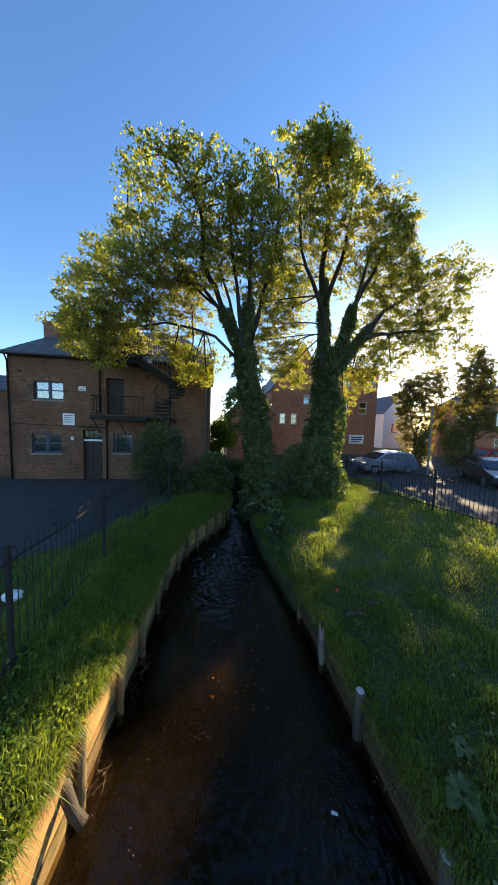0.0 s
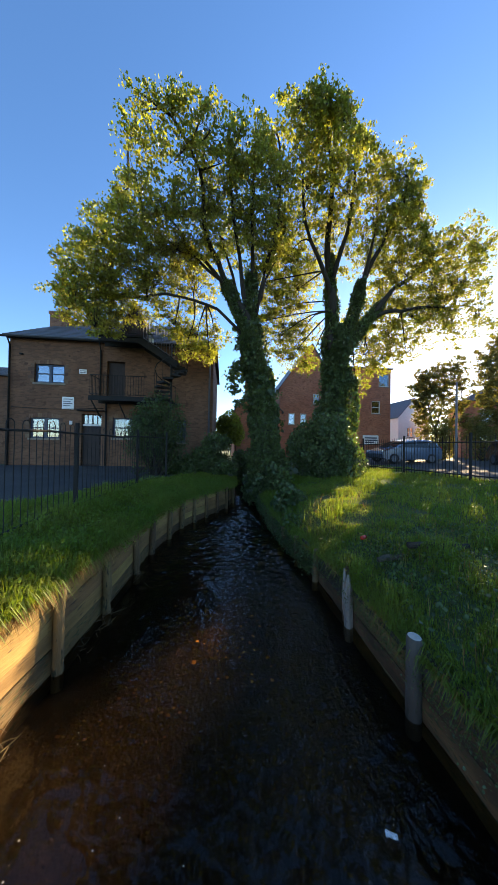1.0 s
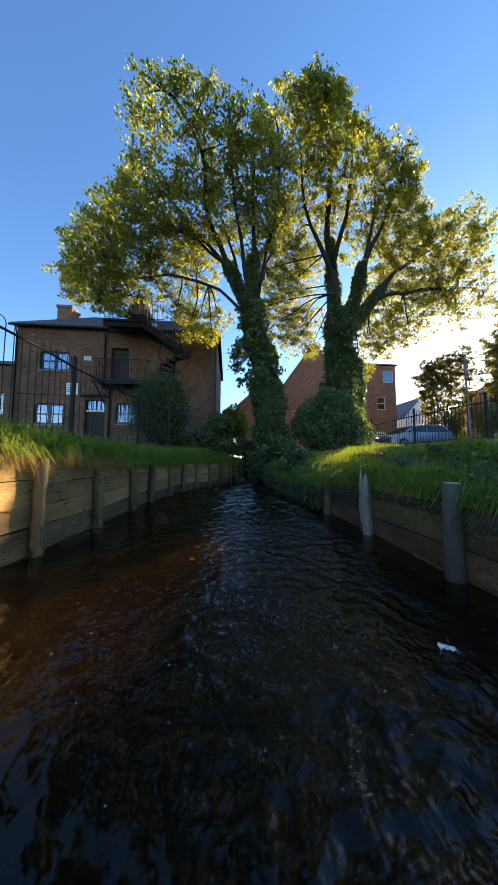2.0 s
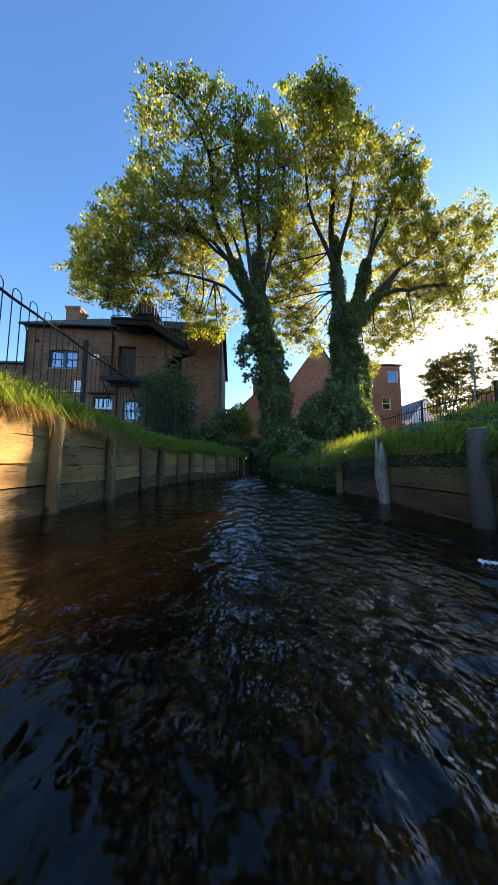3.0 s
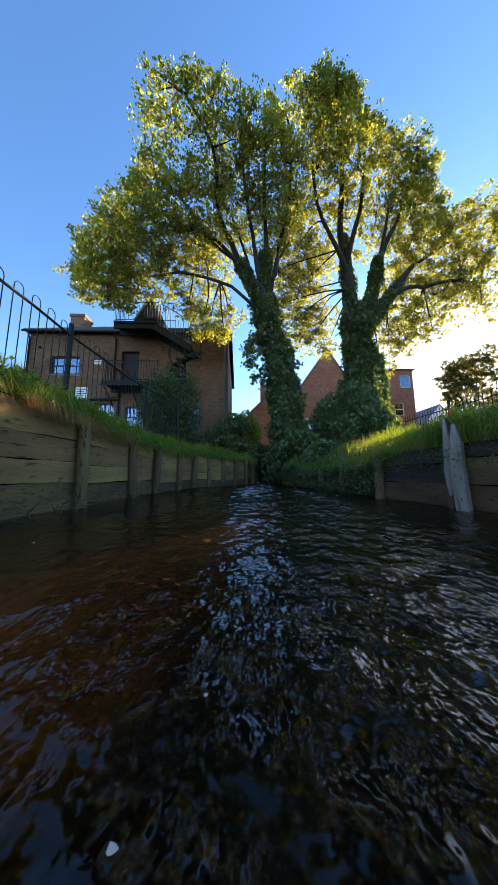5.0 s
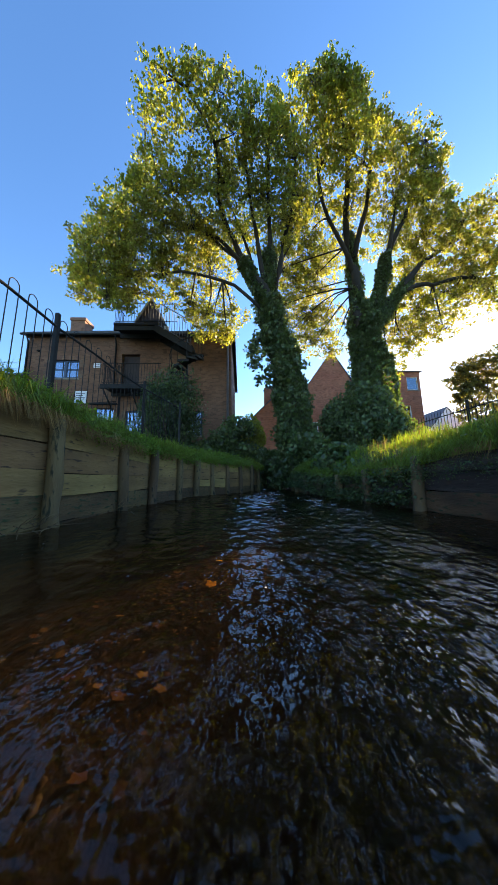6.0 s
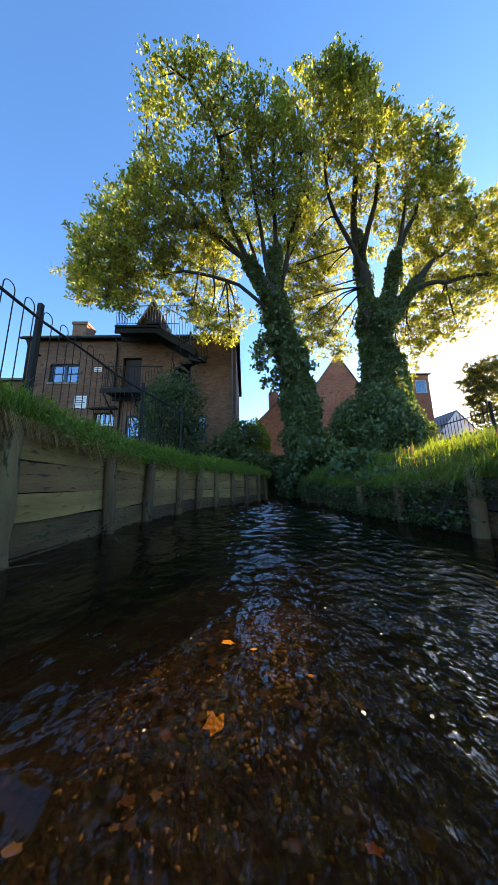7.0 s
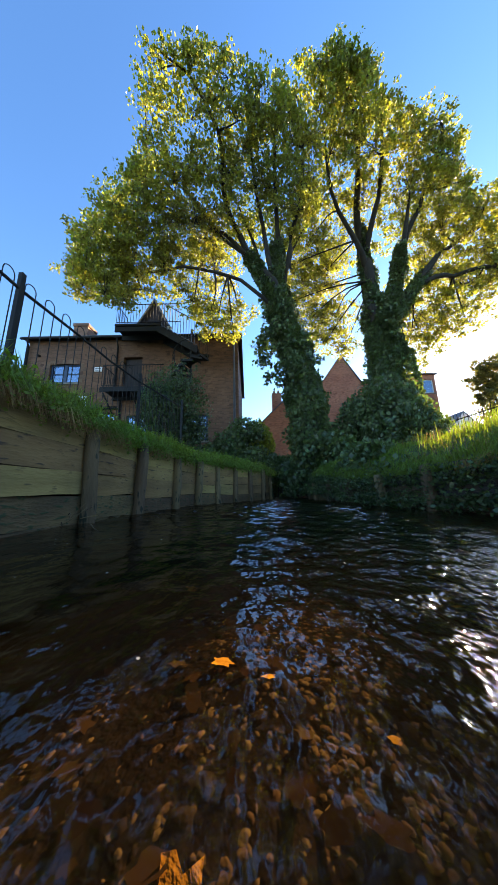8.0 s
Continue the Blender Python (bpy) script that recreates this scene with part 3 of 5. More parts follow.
ivy_on(tree_two, T2, [1.1, 0.72, 0.62, 0.64, 0.46], 42000, 0.135, 6)
ivy_sprays(tree_two, T2, [1.0, 0.68, 0.6, 0.62, 0.44], 150, 27)
ivy_on(tree_two, [(7.4, 16.6, 8.0), (7.2, 16.5, 9.6), (7.1, 16.4, 11.6), (6.8, 15.9, 12.8)], [0.44, 0.36, 0.28, 0.18], 7000, 0.13, 17)
ivy_on(tree_two, [(7.8, 16.6, 8.0), (8.5, 16.3, 10.4), (8.6, 15.8, 11.6)], [0.4, 0.32, 0.2], 5000, 0.13, 18)
ivy_on(tree_two, [(8.0, 16.6, 8.0), (9.4, 16.5, 9.9), (10.1, 16.45, 10.8)], [0.38, 0.3, 0.18], 4600, 0.13, 19)
ivy_on(tree_two, [(8.2, 16.3, 3.4), (8.35, 16.4, 5.0), (8.3, 16.5, 6.4)], [0.35, 0.45, 0.3], 1500, 0.17, 20)


# ---- houses ----
FY = 17.6


def box_part(name, x0, x1, y0, y1, z0, z1, material, parent, label="", bevel=0.0, m=None):
    bm = bmesh.new()
    box(bm, x0, x1, y0, y1, z0, z1, m, bevel)
    return part(name, bm, material, parent, label)


def pierced_wall(name, x0, x1, z0, z1, y0, y1, holes, material, parent, gable=None):
    """A wall along x from y0 (front) to y1 with rectangular holes (a, b, c, d) in x and z; gable: (x, z) of a peak."""
    xs = sorted({x0, x1, *[h[0] for h in holes], *[h[1] for h in holes]})
    zs = sorted({z0, z1, *[h[2] for h in holes], *[h[3] for h in holes]})
    V, F = [], []

    def quad(a, b, c, d):
        o = len(V)
        V.extend((a, b, c, d))
        F.append((o, o + 1, o + 2, o + 3))
    solid = lambda x, z: not any(h[0] < x < h[1] and h[2] < z < h[3] for h in holes)
    for i in range(len(xs) - 1):
        for k in range(len(zs) - 1):
            a, b, c, d = xs[i], xs[i + 1], zs[k], zs[k + 1]
            if solid((a + b) / 2, (c + d) / 2):
                quad((a, y0, c), (b, y0, c), (b, y0, d), (a, y0, d))
                quad((b, y1, c), (a, y1, c), (a, y1, d), (b, y1, d))
    for a, b, c, d in holes:
        quad((a, y0, c), (a, y1, c), (a, y1, d), (a, y0, d))
        quad((b, y1, c), (b, y0, c), (b, y0, d), (b, y1, d))
        quad((a, y0, d), (a, y1, d), (b, y1, d), (b, y0, d))
        quad((a, y1, c), (a, y0, c), (b, y0, c), (b, y1, c))
    quad((x0, y1, z0), (x0, y0, z0), (x0, y0, z1), (x0, y1, z1))
    quad((x1, y0, z0), (x1, y1, z0), (x1, y1, z1), (x1, y0, z1))
    if gable:
        gx, gz = gable
        o = len(V)
        V.extend([(x0, y0, z1), (x1, y0, z1), (gx, y0, gz), (x0, y1, z1), (x1, y1, z1), (gx, y1, gz)])
        F.extend([(o, o + 1, o + 2), (o + 4, o + 3, o + 5), (o + 1, o + 4, o + 5, o + 2), (o + 3, o, o + 2, o + 5)])
    else:
        quad((x0, y0, z1), (x1, y0, z1), (x1, y1, z1), (x0, y1, z1))
    return raw(name, V, F, material, parent)


def window(parent, a, b, c, d, y, cols=2, rows=2, blind=None, bars=0, arch=True, frame_mat=None, sill_mat=None):
    """A framed window in the opening a..b, c..d whose wall front is at y."""
    fm = frame_mat or PAINT_BLUE
    w = part("window", window_frame(a, b, c, d, y + 0.09, cols), fm, parent, "dark blue-grey framed window")
    iw = (b - a - 0.06) / cols
    for i in range(cols):
        x0 = a + 0.03 + iw * i
        for k in range(rows):
            h = (d - c - 0.06) / rows
            z0 = c + 0.03 + h * k
            box_part("pane", x0 + 0.045, x0 + iw - 0.045, y + 0.125, y + 0.131, z0 + 0.03, z0 + h - 0.03, GLASS, w, "window glass")
        for k in range(1, rows):
            z = c + 0.03 + (d - c - 0.06) / rows * k
            box_part("glazing_bar", x0 + 0.04, x0 + iw - 0.04, y + 0.10, y + 0.15, z - 0.03, z + 0.03, fm, w)
    if bars:
        for i in range(1, bars + 1):
            x = a + (b - a) * i / (bars + 1)
            box_part("bar", x - 0.012, x + 0.012, y + 0.04, y + 0.062, c + 0.02, d - 0.02, BLACK, w, "black security bar")
    if blind:
        box_part("blind", a + 0.05, b - 0.05, y + 0.17, y + 0.18, c + 0.05, d - 0.05, blind, w, "pale window blind")
    box_part("sill", a - 0.06, b + 0.06, y - 0.05, y + 0.08, c - 0.1, c - 0.002, sill_mat or SILL, w, "stone sill", 0.01)
    if arch:
        n = max(7, int((b - a) / 0.1))
        for i in range(n):
            u = (i + 0.5) / n - 0.5
            x = (a + b) / 2 + u * (b - a + 0.1)
            z = d + 0.11 - 0.22 * u * u
            box_part("brick", -0.042, 0.042, -0.012, 0.03, -0.11, 0.11, BRICKP, w, "", 0.0, pose(x, y, z, 0, -u * 28, 0))
    return w


def window_frame(a, b, c, d, y, cols):
    bm = bmesh.new()
    e = 0.085
    box(bm, a + 0.003, b - 0.003, y, y + 0.07, c + 0.003, c + e)
    box(bm, a + 0.003, b - 0.003, y, y + 0.07, d - e, d - 0.003)
    box(bm, a + 0.003, a + e, y, y + 0.07, c + e, d - e)
    box(bm, b - e, b - 0.003, y, y + 0.07, c + e, d - e)
    for i in range(1, cols):
        x = a + (b - a) * i / cols
        box(bm, x - 0.075, x + 0.075, y, y + 0.07, c + e, d - e)
    return bm


SILL = mat("stone_sill", (0.2, 0.17, 0.13), (0.28, 0.24, 0.19), 0.9, 4, 30, 0.2)
QUOIN = mat("worn_quoin", (0.11, 0.062, 0.038), (0.19, 0.12, 0.078), 0.92, 2.5, 22, 0.4, c3=(0.1, 0.06, 0.038), spots=0.04, vary=0.3)
BLIND = mat("blind_fabric", (0.74, 0.76, 0.78), (0.82, 0.83, 0.84), 0.8, 3, 20, 0.05)
LEAD = mat("lead_grey", (0.1, 0.1, 0.11), (0.14, 0.14, 0.15), 0.6, 3, 20, 0.05)


def hip_roof(parent, x0, x1, y0, y1, z, ridge_z, rx0, rx1, over=0.22, gable=False, material=None):
    x0, x1, y0, y1 = x0 - over, x1 + over, y0 - over, y1 + over
    ym = (y0 + y1) / 2
    t = 0.07
    V, F = [], []
    for o in (0, t):
        V += [(x0, y0, z + o), (x1, y0, z + o), (x1, y1, z + o), (x0, y1, z + o), (rx0, ym, ridge_z + o), (rx1, ym, ridge_z + o)]
    top = [(6, 7, 11, 10), (7, 8, 11), (8, 9, 10, 11), (9, 6, 10)]
    F += top + [(1, 0, 4, 5), (2, 1, 5), (3, 2, 5, 4), (0, 3, 4)] + [(0, 1, 7, 6), (1, 2, 8, 7), (2, 3, 9, 8), (3, 0, 6, 9)]
    roof = raw("roof", V, F, material or SLATE, parent, "dark grey slate roof")
    # courses of slates on the front slope
    a, b = Vector((x0, y0, z + t)), Vector((x1, y0, z + t))
    c, d = Vector((rx0, ym, ridge_z + t)), Vector((rx1, ym, ridge_z + t))
    nrow = max(4, int((c - a).length / 0.35))
    for k in range(nrow):
        u0, u1 = k / nrow, (k + 1) / nrow
        p, q = a.lerp(c, u0), b.lerp(d, u0)
        p2, q2 = a.lerp(c, u1), b.lerp(d, u1)
        up = Vector((0, -0.01, 0.028))
        raw("slate_course", [p + up, q + up, q2 + up * 0.2, p2 + up * 0.2, p, q], [(0, 1, 2, 3), (4, 5, 1, 0)], SLATE, roof)
    return roof


def pipe(name, pts, r, material, parent, label=""):
    V, F = tube(pts, [r] * len(pts), 8)
    return raw(name, V, F, material, parent, label, True)


def main_house():
    h = new("house")
    tagged(h, "old brown brick two-storey house with arched windows", "house")
    holes = [(-8.82, -7.32, 5.76, 6.78), (-9.0, -7.52, 2.79, 3.9), (-4.79, -3.75, 2.86, 4.0), (-6.4, -5.38, 1.32, 4.15), (-1.8, -0.85, 2.68, 3.96), (-5.15, -4.2, 5.05, 7.1)]
    pierced_wall("wall", -10.05, 0.65, 1.1, 8.1, FY, FY + 0.35, holes, BRICK, h)
    box_part("wall", -10.05, -9.7, FY + 0.352, FY + 8, 1.1, 8.1, BRICK, h)
    box_part("wall", 0.3, 0.65, FY + 0.352, FY + 8, 1.1, 8.1, BRICK, h)
    box_part("wall", -10.05, 0.65, FY + 8.002, FY + 8.3, 1.1, 8.1, BRICK, h)
    box_part("floor_slab", -9.69, 0.29, FY + 0.36, FY + 7.99, 4.5, 4.7, DOORP, h)
    box_part("floor_slab", -9.69, 0.29, FY + 0.36, FY + 7.99, 7.95, 8.08, DOORP, h)
    hip_roof(h, -10.05, 0.65, FY, FY + 8.3, 8.12, 11.1, -8.2, -1.4)
    window(h, *holes[0], FY, 2, 2)
    window(h, *holes[1], FY, 2, 2, BLIND)
    window(h, *holes[2], FY, 1, 2, BLIND, 4)
    window(h, *holes[4], FY, 1, 3, BLIND, 4)
    # worn pale blocks beside the window openings
    for a, b, c, d in (holes[0], holes[1], holes[2]):
        for k in range(5):
            z = c + (d - c) * k / 5
            w = 0.3 if k % 2 else 0.18
            for x0 in (a - w - 0.004, b + 0.004):
                box_part("quoin", x0, x0 + w, FY - 0.012, FY + 0.02, z + 0.008, z + (d - c) / 5 - 0.008, QUOIN, h, "", 0.004)
    # entrance door with fanlight
    d = box_part("door", -6.36, -5.42, FY + 0.16, FY + 0.21, 1.34, 3.5, DOORP, h, "dark brown panelled wooden door")
    for x in (-6.27, -5.85):
        for z0, z1 in ((1.5, 2.2), (2.32, 3.35)):
            box_part("panel", x, x + 0.34, FY + 0.145, FY + 0.158, z0, z1, DOORP, d, "", 0.01)
    box_part("handle", -5.52, -5.48, FY + 0.09, FY + 0.155, 2.3, 2.45, LEAD, d, "grey metal door handle", 0.008)
    box_part("transom", -6.398, -5.382, FY + 0.1, FY + 0.2, 3.5, 3.6, WHITE, h, "white painted transom", 0.008)
    box_part("fanlight", -6.36, -5.42, FY + 0.15, FY + 0.156, 3.61, 4.1, GLASS, h, "fanlight glass over the door")
    box_part("blind", -6.34, -5.44, FY + 0.19, FY + 0.2, 3.61, 4.1, BLIND, h, "pale fanlight backing")
    for i in range(1, 4):
        x = -6.4 + 1.02 * i / 4
        box_part("bar", x - 0.015, x + 0.015, FY + 0.12, FY + 0.145, 3.6, 4.14, DOORP, h)
    box_part("step", -6.5, -5.28, FY - 0.35, FY - 0.003, 1.15, 1.33, SILL, h, "worn stone doorstep", 0.015)
    u = box_part("door", -5.12, -4.23, FY + 0.2, FY + 0.25, 5.07, 7.08, DOORP, h, "dark brown upper fire door")
    for i in range(5):
        box_part("board", -5.1 + 0.172 * i, -4.94 + 0.172 * i, FY + 0.185, FY + 0.199, 5.1, 7.05, DOORP, u)
    # gutter, pipes, string course, buttress
    box_part("gutter", -10.3, 0.9, FY - 0.33, FY - 0.225, 8.03, 8.13, BLACK, h, "black rainwater gutter", 0.02)
    pipe("downpipe", [(-9.98, FY - 0.28, 8.03), (-9.98, FY - 0.1, 7.7), (-9.98, FY - 0.07, 1.2)], 0.045, BLACK, h, "black downpipe")
    pipe("downpipe", [(-5.45, FY - 0.28, 8.03), (-5.45, FY - 0.08, 7.6), (-5.45, FY - 0.07, 5.2)], 0.045, BLACK, h, "black downpipe")
    pipe("downpipe", [(-5.12, FY - 0.07, 4.9), (-5.12, FY - 0.07, 1.2)], 0.05, BLACK, h, "black downpipe")
    pipe("downpipe", [(0.45, FY - 0.28, 8.03), (0.45, FY - 0.09, 7.7), (0.45, FY - 0.08, 1.2)], 0.055, LEAD, h, "grey downpipe")
    pipe("cable", [(-9.9, FY - 0.02, 4.42), (-8.0, FY - 0.02, 4.36), (-6.7, FY - 0.02, 4.4), (-5.3, FY - 0.02, 4.48)], 0.018, BLACK, h, "black cable along the wall")
    box_part("canopy", -6.55, -5.2, FY - 0.22, FY - 0.003, 4.3, 4.36, BLACK, h, "thin black ledge over the door", 0.005)
    # signs and boxes on the wall
    s = box_part("notice_board", -7.4, -6.8, FY - 0.03, FY - 0.003, 4.37, 5.04, WHITE, h, "white notice board", 0.006)
    for k in range(4):
        box_part("text_bar", -7.33, -6.87 - 0.1 * (k % 2), FY - 0.036, FY - 0.0305, 4.9 - 0.12 * k, 4.94 - 0.12 * k, LEAD, s)
    s = box_part("notice_board", -6.57, -6.19, FY - 0.03, FY - 0.003, 6.33, 6.57, WHITE, h, "small white sign", 0.006)
    for k in range(2):
        box_part("text_bar", -6.52, -6.24, FY - 0.036, FY - 0.0305, 6.47 - 0.09 * k, 6.5 - 0.09 * k, LEAD, s)
    box_part("alarm_box", -7.0, -6.86, FY - 0.06, FY - 0.003, 3.55, 3.75, WHITE, h, "small white wall box", 0.01)
    box_part("lamp_box", -9.5, -9.36, FY - 0.14, FY - 0.003, 7.2, 7.28, BLACK, h, "small dark wall lamp", 0.015)
    # chimney
    c = box_part("chimney", -9.45, -8.6, 19.6, 20.4, 8.5, 10.45, CHIMNEY, h, "brick chimney stack")
    box_part("chimney_cap", -9.51, -8.54, 19.54, 20.46, 10.45, 10.65, CHIMNEY, c, "", 0.02)
    # dormer opening onto the top landing
    d = pierced_wall("dormer", -4.45, -3.1, 8.2, 9.2, FY + 0.1, FY + 0.3, [(-4.2, -3.4, 8.25, 9.15)], DOORP, h, (-3.75, 10.4))
    tagged(d, "dark gabled dormer")
    box_part("door", -4.18, -3.42, FY + 0.2, FY + 0.24, 8.27, 9.13, DOORP, d)
    for sx, px in ((-1, -4.45), (1, -3.1)):
        V = [(px + sx * 0.12, FY - 0.05, 9.05), (-3.75, FY - 0.05, 10.53), (-3.75, FY + 3.2, 10.53), (px + sx * 0.12, FY + 3.2, 9.05),
             (px + sx * 0.12, FY - 0.05, 8.97), (-3.75, FY - 0.05, 10.43), (-3.75, FY + 3.2, 10.43), (px + sx * 0.12, FY + 3.2, 8.97)]
        raw("dormer_roof", V, [(0, 1, 2, 3), (4, 5, 6, 7), (0, 1, 5, 4), (1, 2, 6, 5), (2, 3, 7, 6), (3, 0, 4, 7)], SLATE, d, "slate dormer roof")
        box_part("dormer_side", px - 0.03, px + 0.03, FY + 0.302, FY + 3.0, 8.3, 9.02, LEAD, d)
    for px in (-4.57, -2.98):
        V = [(px, FY - 0.09, 9.0), (-3.75, FY - 0.09, 10.5), (-3.75, FY - 0.09, 10.32), (px, FY - 0.09, 8.82)]
        V += [(x, y + 0.035, z) for x, y, z in V]
        raw("bargeboard", V, [(0, 1, 2, 3), (7, 6, 5, 4), (0, 4, 5, 1), (1, 5, 6, 2), (2, 6, 7, 3), (3, 7, 4, 0)], SILL, d, "pale worn bargeboard")
    return h


main_house()


def railing(parent, pts, h=1.05, step=0.13, material=None, r=0.011):
    """A handrail, a foot rail and balusters over the points."""
    material = material or BLACK
    up = Vector((0, 0, h))
    pts = [Vector(p) for p in pts]
    pipe("handrail", [p + up for p in pts], 0.022, material, parent)
    pipe("foot_rail", [p + Vector((0, 0, 0.08)) for p in pts], 0.016, material, parent)
    for a, b in zip(pts, pts[1:]):
        n = max(1, int((b - a).length / step))
        for i in range(n):
            p = a.lerp(b, i / n)
            V, F = tube([p + Vector((0, 0, 0.08)), p + up], [r, r], 5, False)
            raw("baluster", V, F, material, parent)


def fire_escape():
    f = new("fire_escape")
    tagged(f, "black steel fire escape stair against the brick wall", "fire escape")
    y0, y1 = FY - 1.15, FY - 0.02
    box_part("deck", -5.5, -2.65, y0, y1, 4.9, 4.98, BLACK, f, "black steel balcony deck", 0.01)
    box_part("beam", -5.5, -2.65, y0 - 0.02, y0 + 0.06, 4.74, 4.898, BLACK, f)
    box_part("beam", -5.5, -2.65, y1 - 0.12, y1 - 0.04, 4.74, 4.898, BLACK, f)
    railing(f, [(-5.45, y1, 4.98), (-5.45, y0 + 0.04, 4.98), (-2.7, y0 + 0.04, 4.98)])
    for x in (-5.4, -4.1, -2.8):
        pipe("bracket", [(x, y0 + 0.1, 4.74), (x, y1 - 0.02, 3.95)], 0.035, BLACK, f, "black steel bracket")
    # top landing by the dormer
    box_part("deck", -5.1, -2.9, y0, y1 - 0.12, 8.04, 8.16, BLACK, f, "black steel top landing", 0.01)
    box_part("beam", -5.1, -2.9, y0 + 0.05, y0 + 0.14, 7.78, 8.018, BLACK, f)
    box_part("beam", -5.1, -2.9, y1 - 0.42, y1 - 0.33, 7.78, 8.018, BLACK, f)
    railing(f, [(-5.05, y1 - 0.14, 8.16), (-5.05, y0 + 0.04, 8.16), (-2.0, y0 + 0.04, 8.16)])
    # straight flight down to the winders
    n = 7
    for i in range(n):
        x = -3.0 + 0.25 * i
        z = 8.02 - 0.17 * i
        box_part("tread", x, x + 0.3, y0 + 0.08, y1 - 0.2, z - 0.06, z, BLACK, f, "", 0.006)
        box_part("riser", x + 0.26, x + 0.29, y0 + 0.08, y1 - 0.2, z - 0.2, z - 0.062, BLACK, f)
    for yy in (y0 + 0.04, y1 - 0.18):
        V = []
        for dy in (-0.025, 0.025):
            V += [(-3.1, yy + dy, 8.1), (-1.2, yy + dy, 6.9), (-1.2, yy + dy, 6.55), (-3.1, yy + dy, 7.72)]
        raw("stringer", V, [(0, 1, 2, 3), (7, 6, 5, 4), (0, 4, 5, 1), (1, 5, 6, 2), (2, 6, 7, 3), (3, 7, 4, 0)], BLACK, f)
    railing(f, [(-2.9, y0 + 0.04, 7.95), (-2.0, y0 + 0.04, 7.4), (-1.2, y0 + 0.04, 6.9)], 1.3, 0.15, LEAD, 0.014)
    # winding lower stair
    c = Vector((-1.5, y0 + 0.2, 0))
    pipe("newel", [c + Vector((0, 0, 1.3)), c + Vector((0, 0, 7.9))], 0.06, BLACK, f, "black steel newel post")
    for i in range(12):
        a = radians(60 - 30 * i)
        z = 6.85 - 0.185 * i
        p, q = a - radians(18), a + radians(18)
        R = 0.82
        V = [(c.x + 0.05 * math.cos(a), c.y + 0.05 * math.sin(a), z), (c.x + R * math.cos(p), c.y + R * math.sin(p), z), (c.x + R * math.cos(q), c.y + R * math.sin(q), z)]
        V += [(x, y, zz - 0.1) for x, y, zz in V]
        raw("tread", V, [(0, 1, 2), (5, 4, 3), (0, 3, 4, 1), (1, 4, 5, 2), (2, 5, 3, 0)], BLACK, f)
    box_part("deck", -2.648, -1.5, y0, y1, 4.9, 4.97, BLACK, f)
    hr = []
    for i in range(13):
        a = radians(60 - 28 * i)
        hr.append((c.x + 0.82 * math.cos(a), c.y + 0.82 * math.sin(a), 7.8 - 0.17 * i))
    pipe("handrail", hr, 0.022, BLACK, f)
    for p in hr:
        pipe("baluster", [(p[0], p[1], p[2] - 1.0), p], 0.011, BLACK, f)
    # a white bucket left on the steps
    V, F = tube([(-2.6, y0 + 0.3, 7.853), (-2.6, y0 + 0.3, 8.1)], [0.11, 0.14], 12)
    tagged(raw("bucket", V, F, WHITE, None), "small white plastic bucket on the steps", "bucket")


fire_escape()


def plain_house(label, x0, x1, y0, y1, z0, z1, wall, openings=(), gable=None, peak=None, ridge=None, turn=0.0, pivot=None, chimney=None):
    """A house whose front faces -y; gable: its front is a gable with this peak; else a hipped roof."""
    h = new("house")
    tagged(h, label, "house")
    holes = [o[:4] for o in openings]
    pierced_wall("wall", x0, x1, z0, z1, y0, y0 + 0.3, holes, wall, h, gable)
    box_part("wall", x0, x0 + 0.3, y0 + 0.302, y1, z0, z1, wall, h)
    box_part("wall", x1 - 0.3, x1, y0 + 0.302, y1, z0, z1, wall, h)
    for o in openings:
        window(h, *o[:4], y0, o[4], o[5], None, 0, False, o[6] if len(o) > 6 else WHITE)
    if gable:
        gx, gz = gable
        pierced_wall("wall", x0, x1, z0, z1, y1 + 0.002, y1 + 0.3, [], wall, h, gable)
        for sx, px in ((-1, x0), (1, x1)):
            sl = (gz - z1) / abs(gx - px)
            ex, ez = px + sx * 0.2, z1 - 0.2 * sl
            V = []
            for o in (0.08, -0.01):
                V += [(ex, y0 - 0.15, ez + o), (gx, y0 - 0.15, gz + o), (gx, y1 + 0.4, gz + o), (ex, y1 + 0.4, ez + o)]
            raw("roof", V, [(0, 1, 2, 3), (7, 6, 5, 4), (0, 4, 5, 1), (1, 5, 6, 2), (2, 6, 7, 3), (3, 7, 4, 0)], SLATE, h, "grey slate roof")
    else:
        box_part("wall", x0, x1, y1 + 0.002, y1 + 0.3, z0, z1, wall, h)
        hip_roof(h, x0, x1, y0, y1, z1 + 0.01, ridge[0], ridge[1], ridge[2], 0.2)
    if chimney:
        cx, cy, cz0, cz1 = chimney
        c = box_part("chimney", cx - 0.4, cx + 0.4, cy - 0.35, cy + 0.35, cz0, cz1, RED_WALL, h, "brick chimney stack", 0.01)
        for dx in (-0.18, 0.18):
            V, F = tube([(cx + dx, cy, cz1), (cx + dx, cy, cz1 + 0.35)], [0.11, 0.09], 10)
            raw("chimney_pot", V, F, BRICKP, c, "clay chimney pot", True)
    if turn:
        p = Vector(pivot)
        h.matrix_basis = Matrix.Translation(p) @ Matrix.Rotation(radians(turn), 4, "Z") @ Matrix.Translation(-p)
    return h


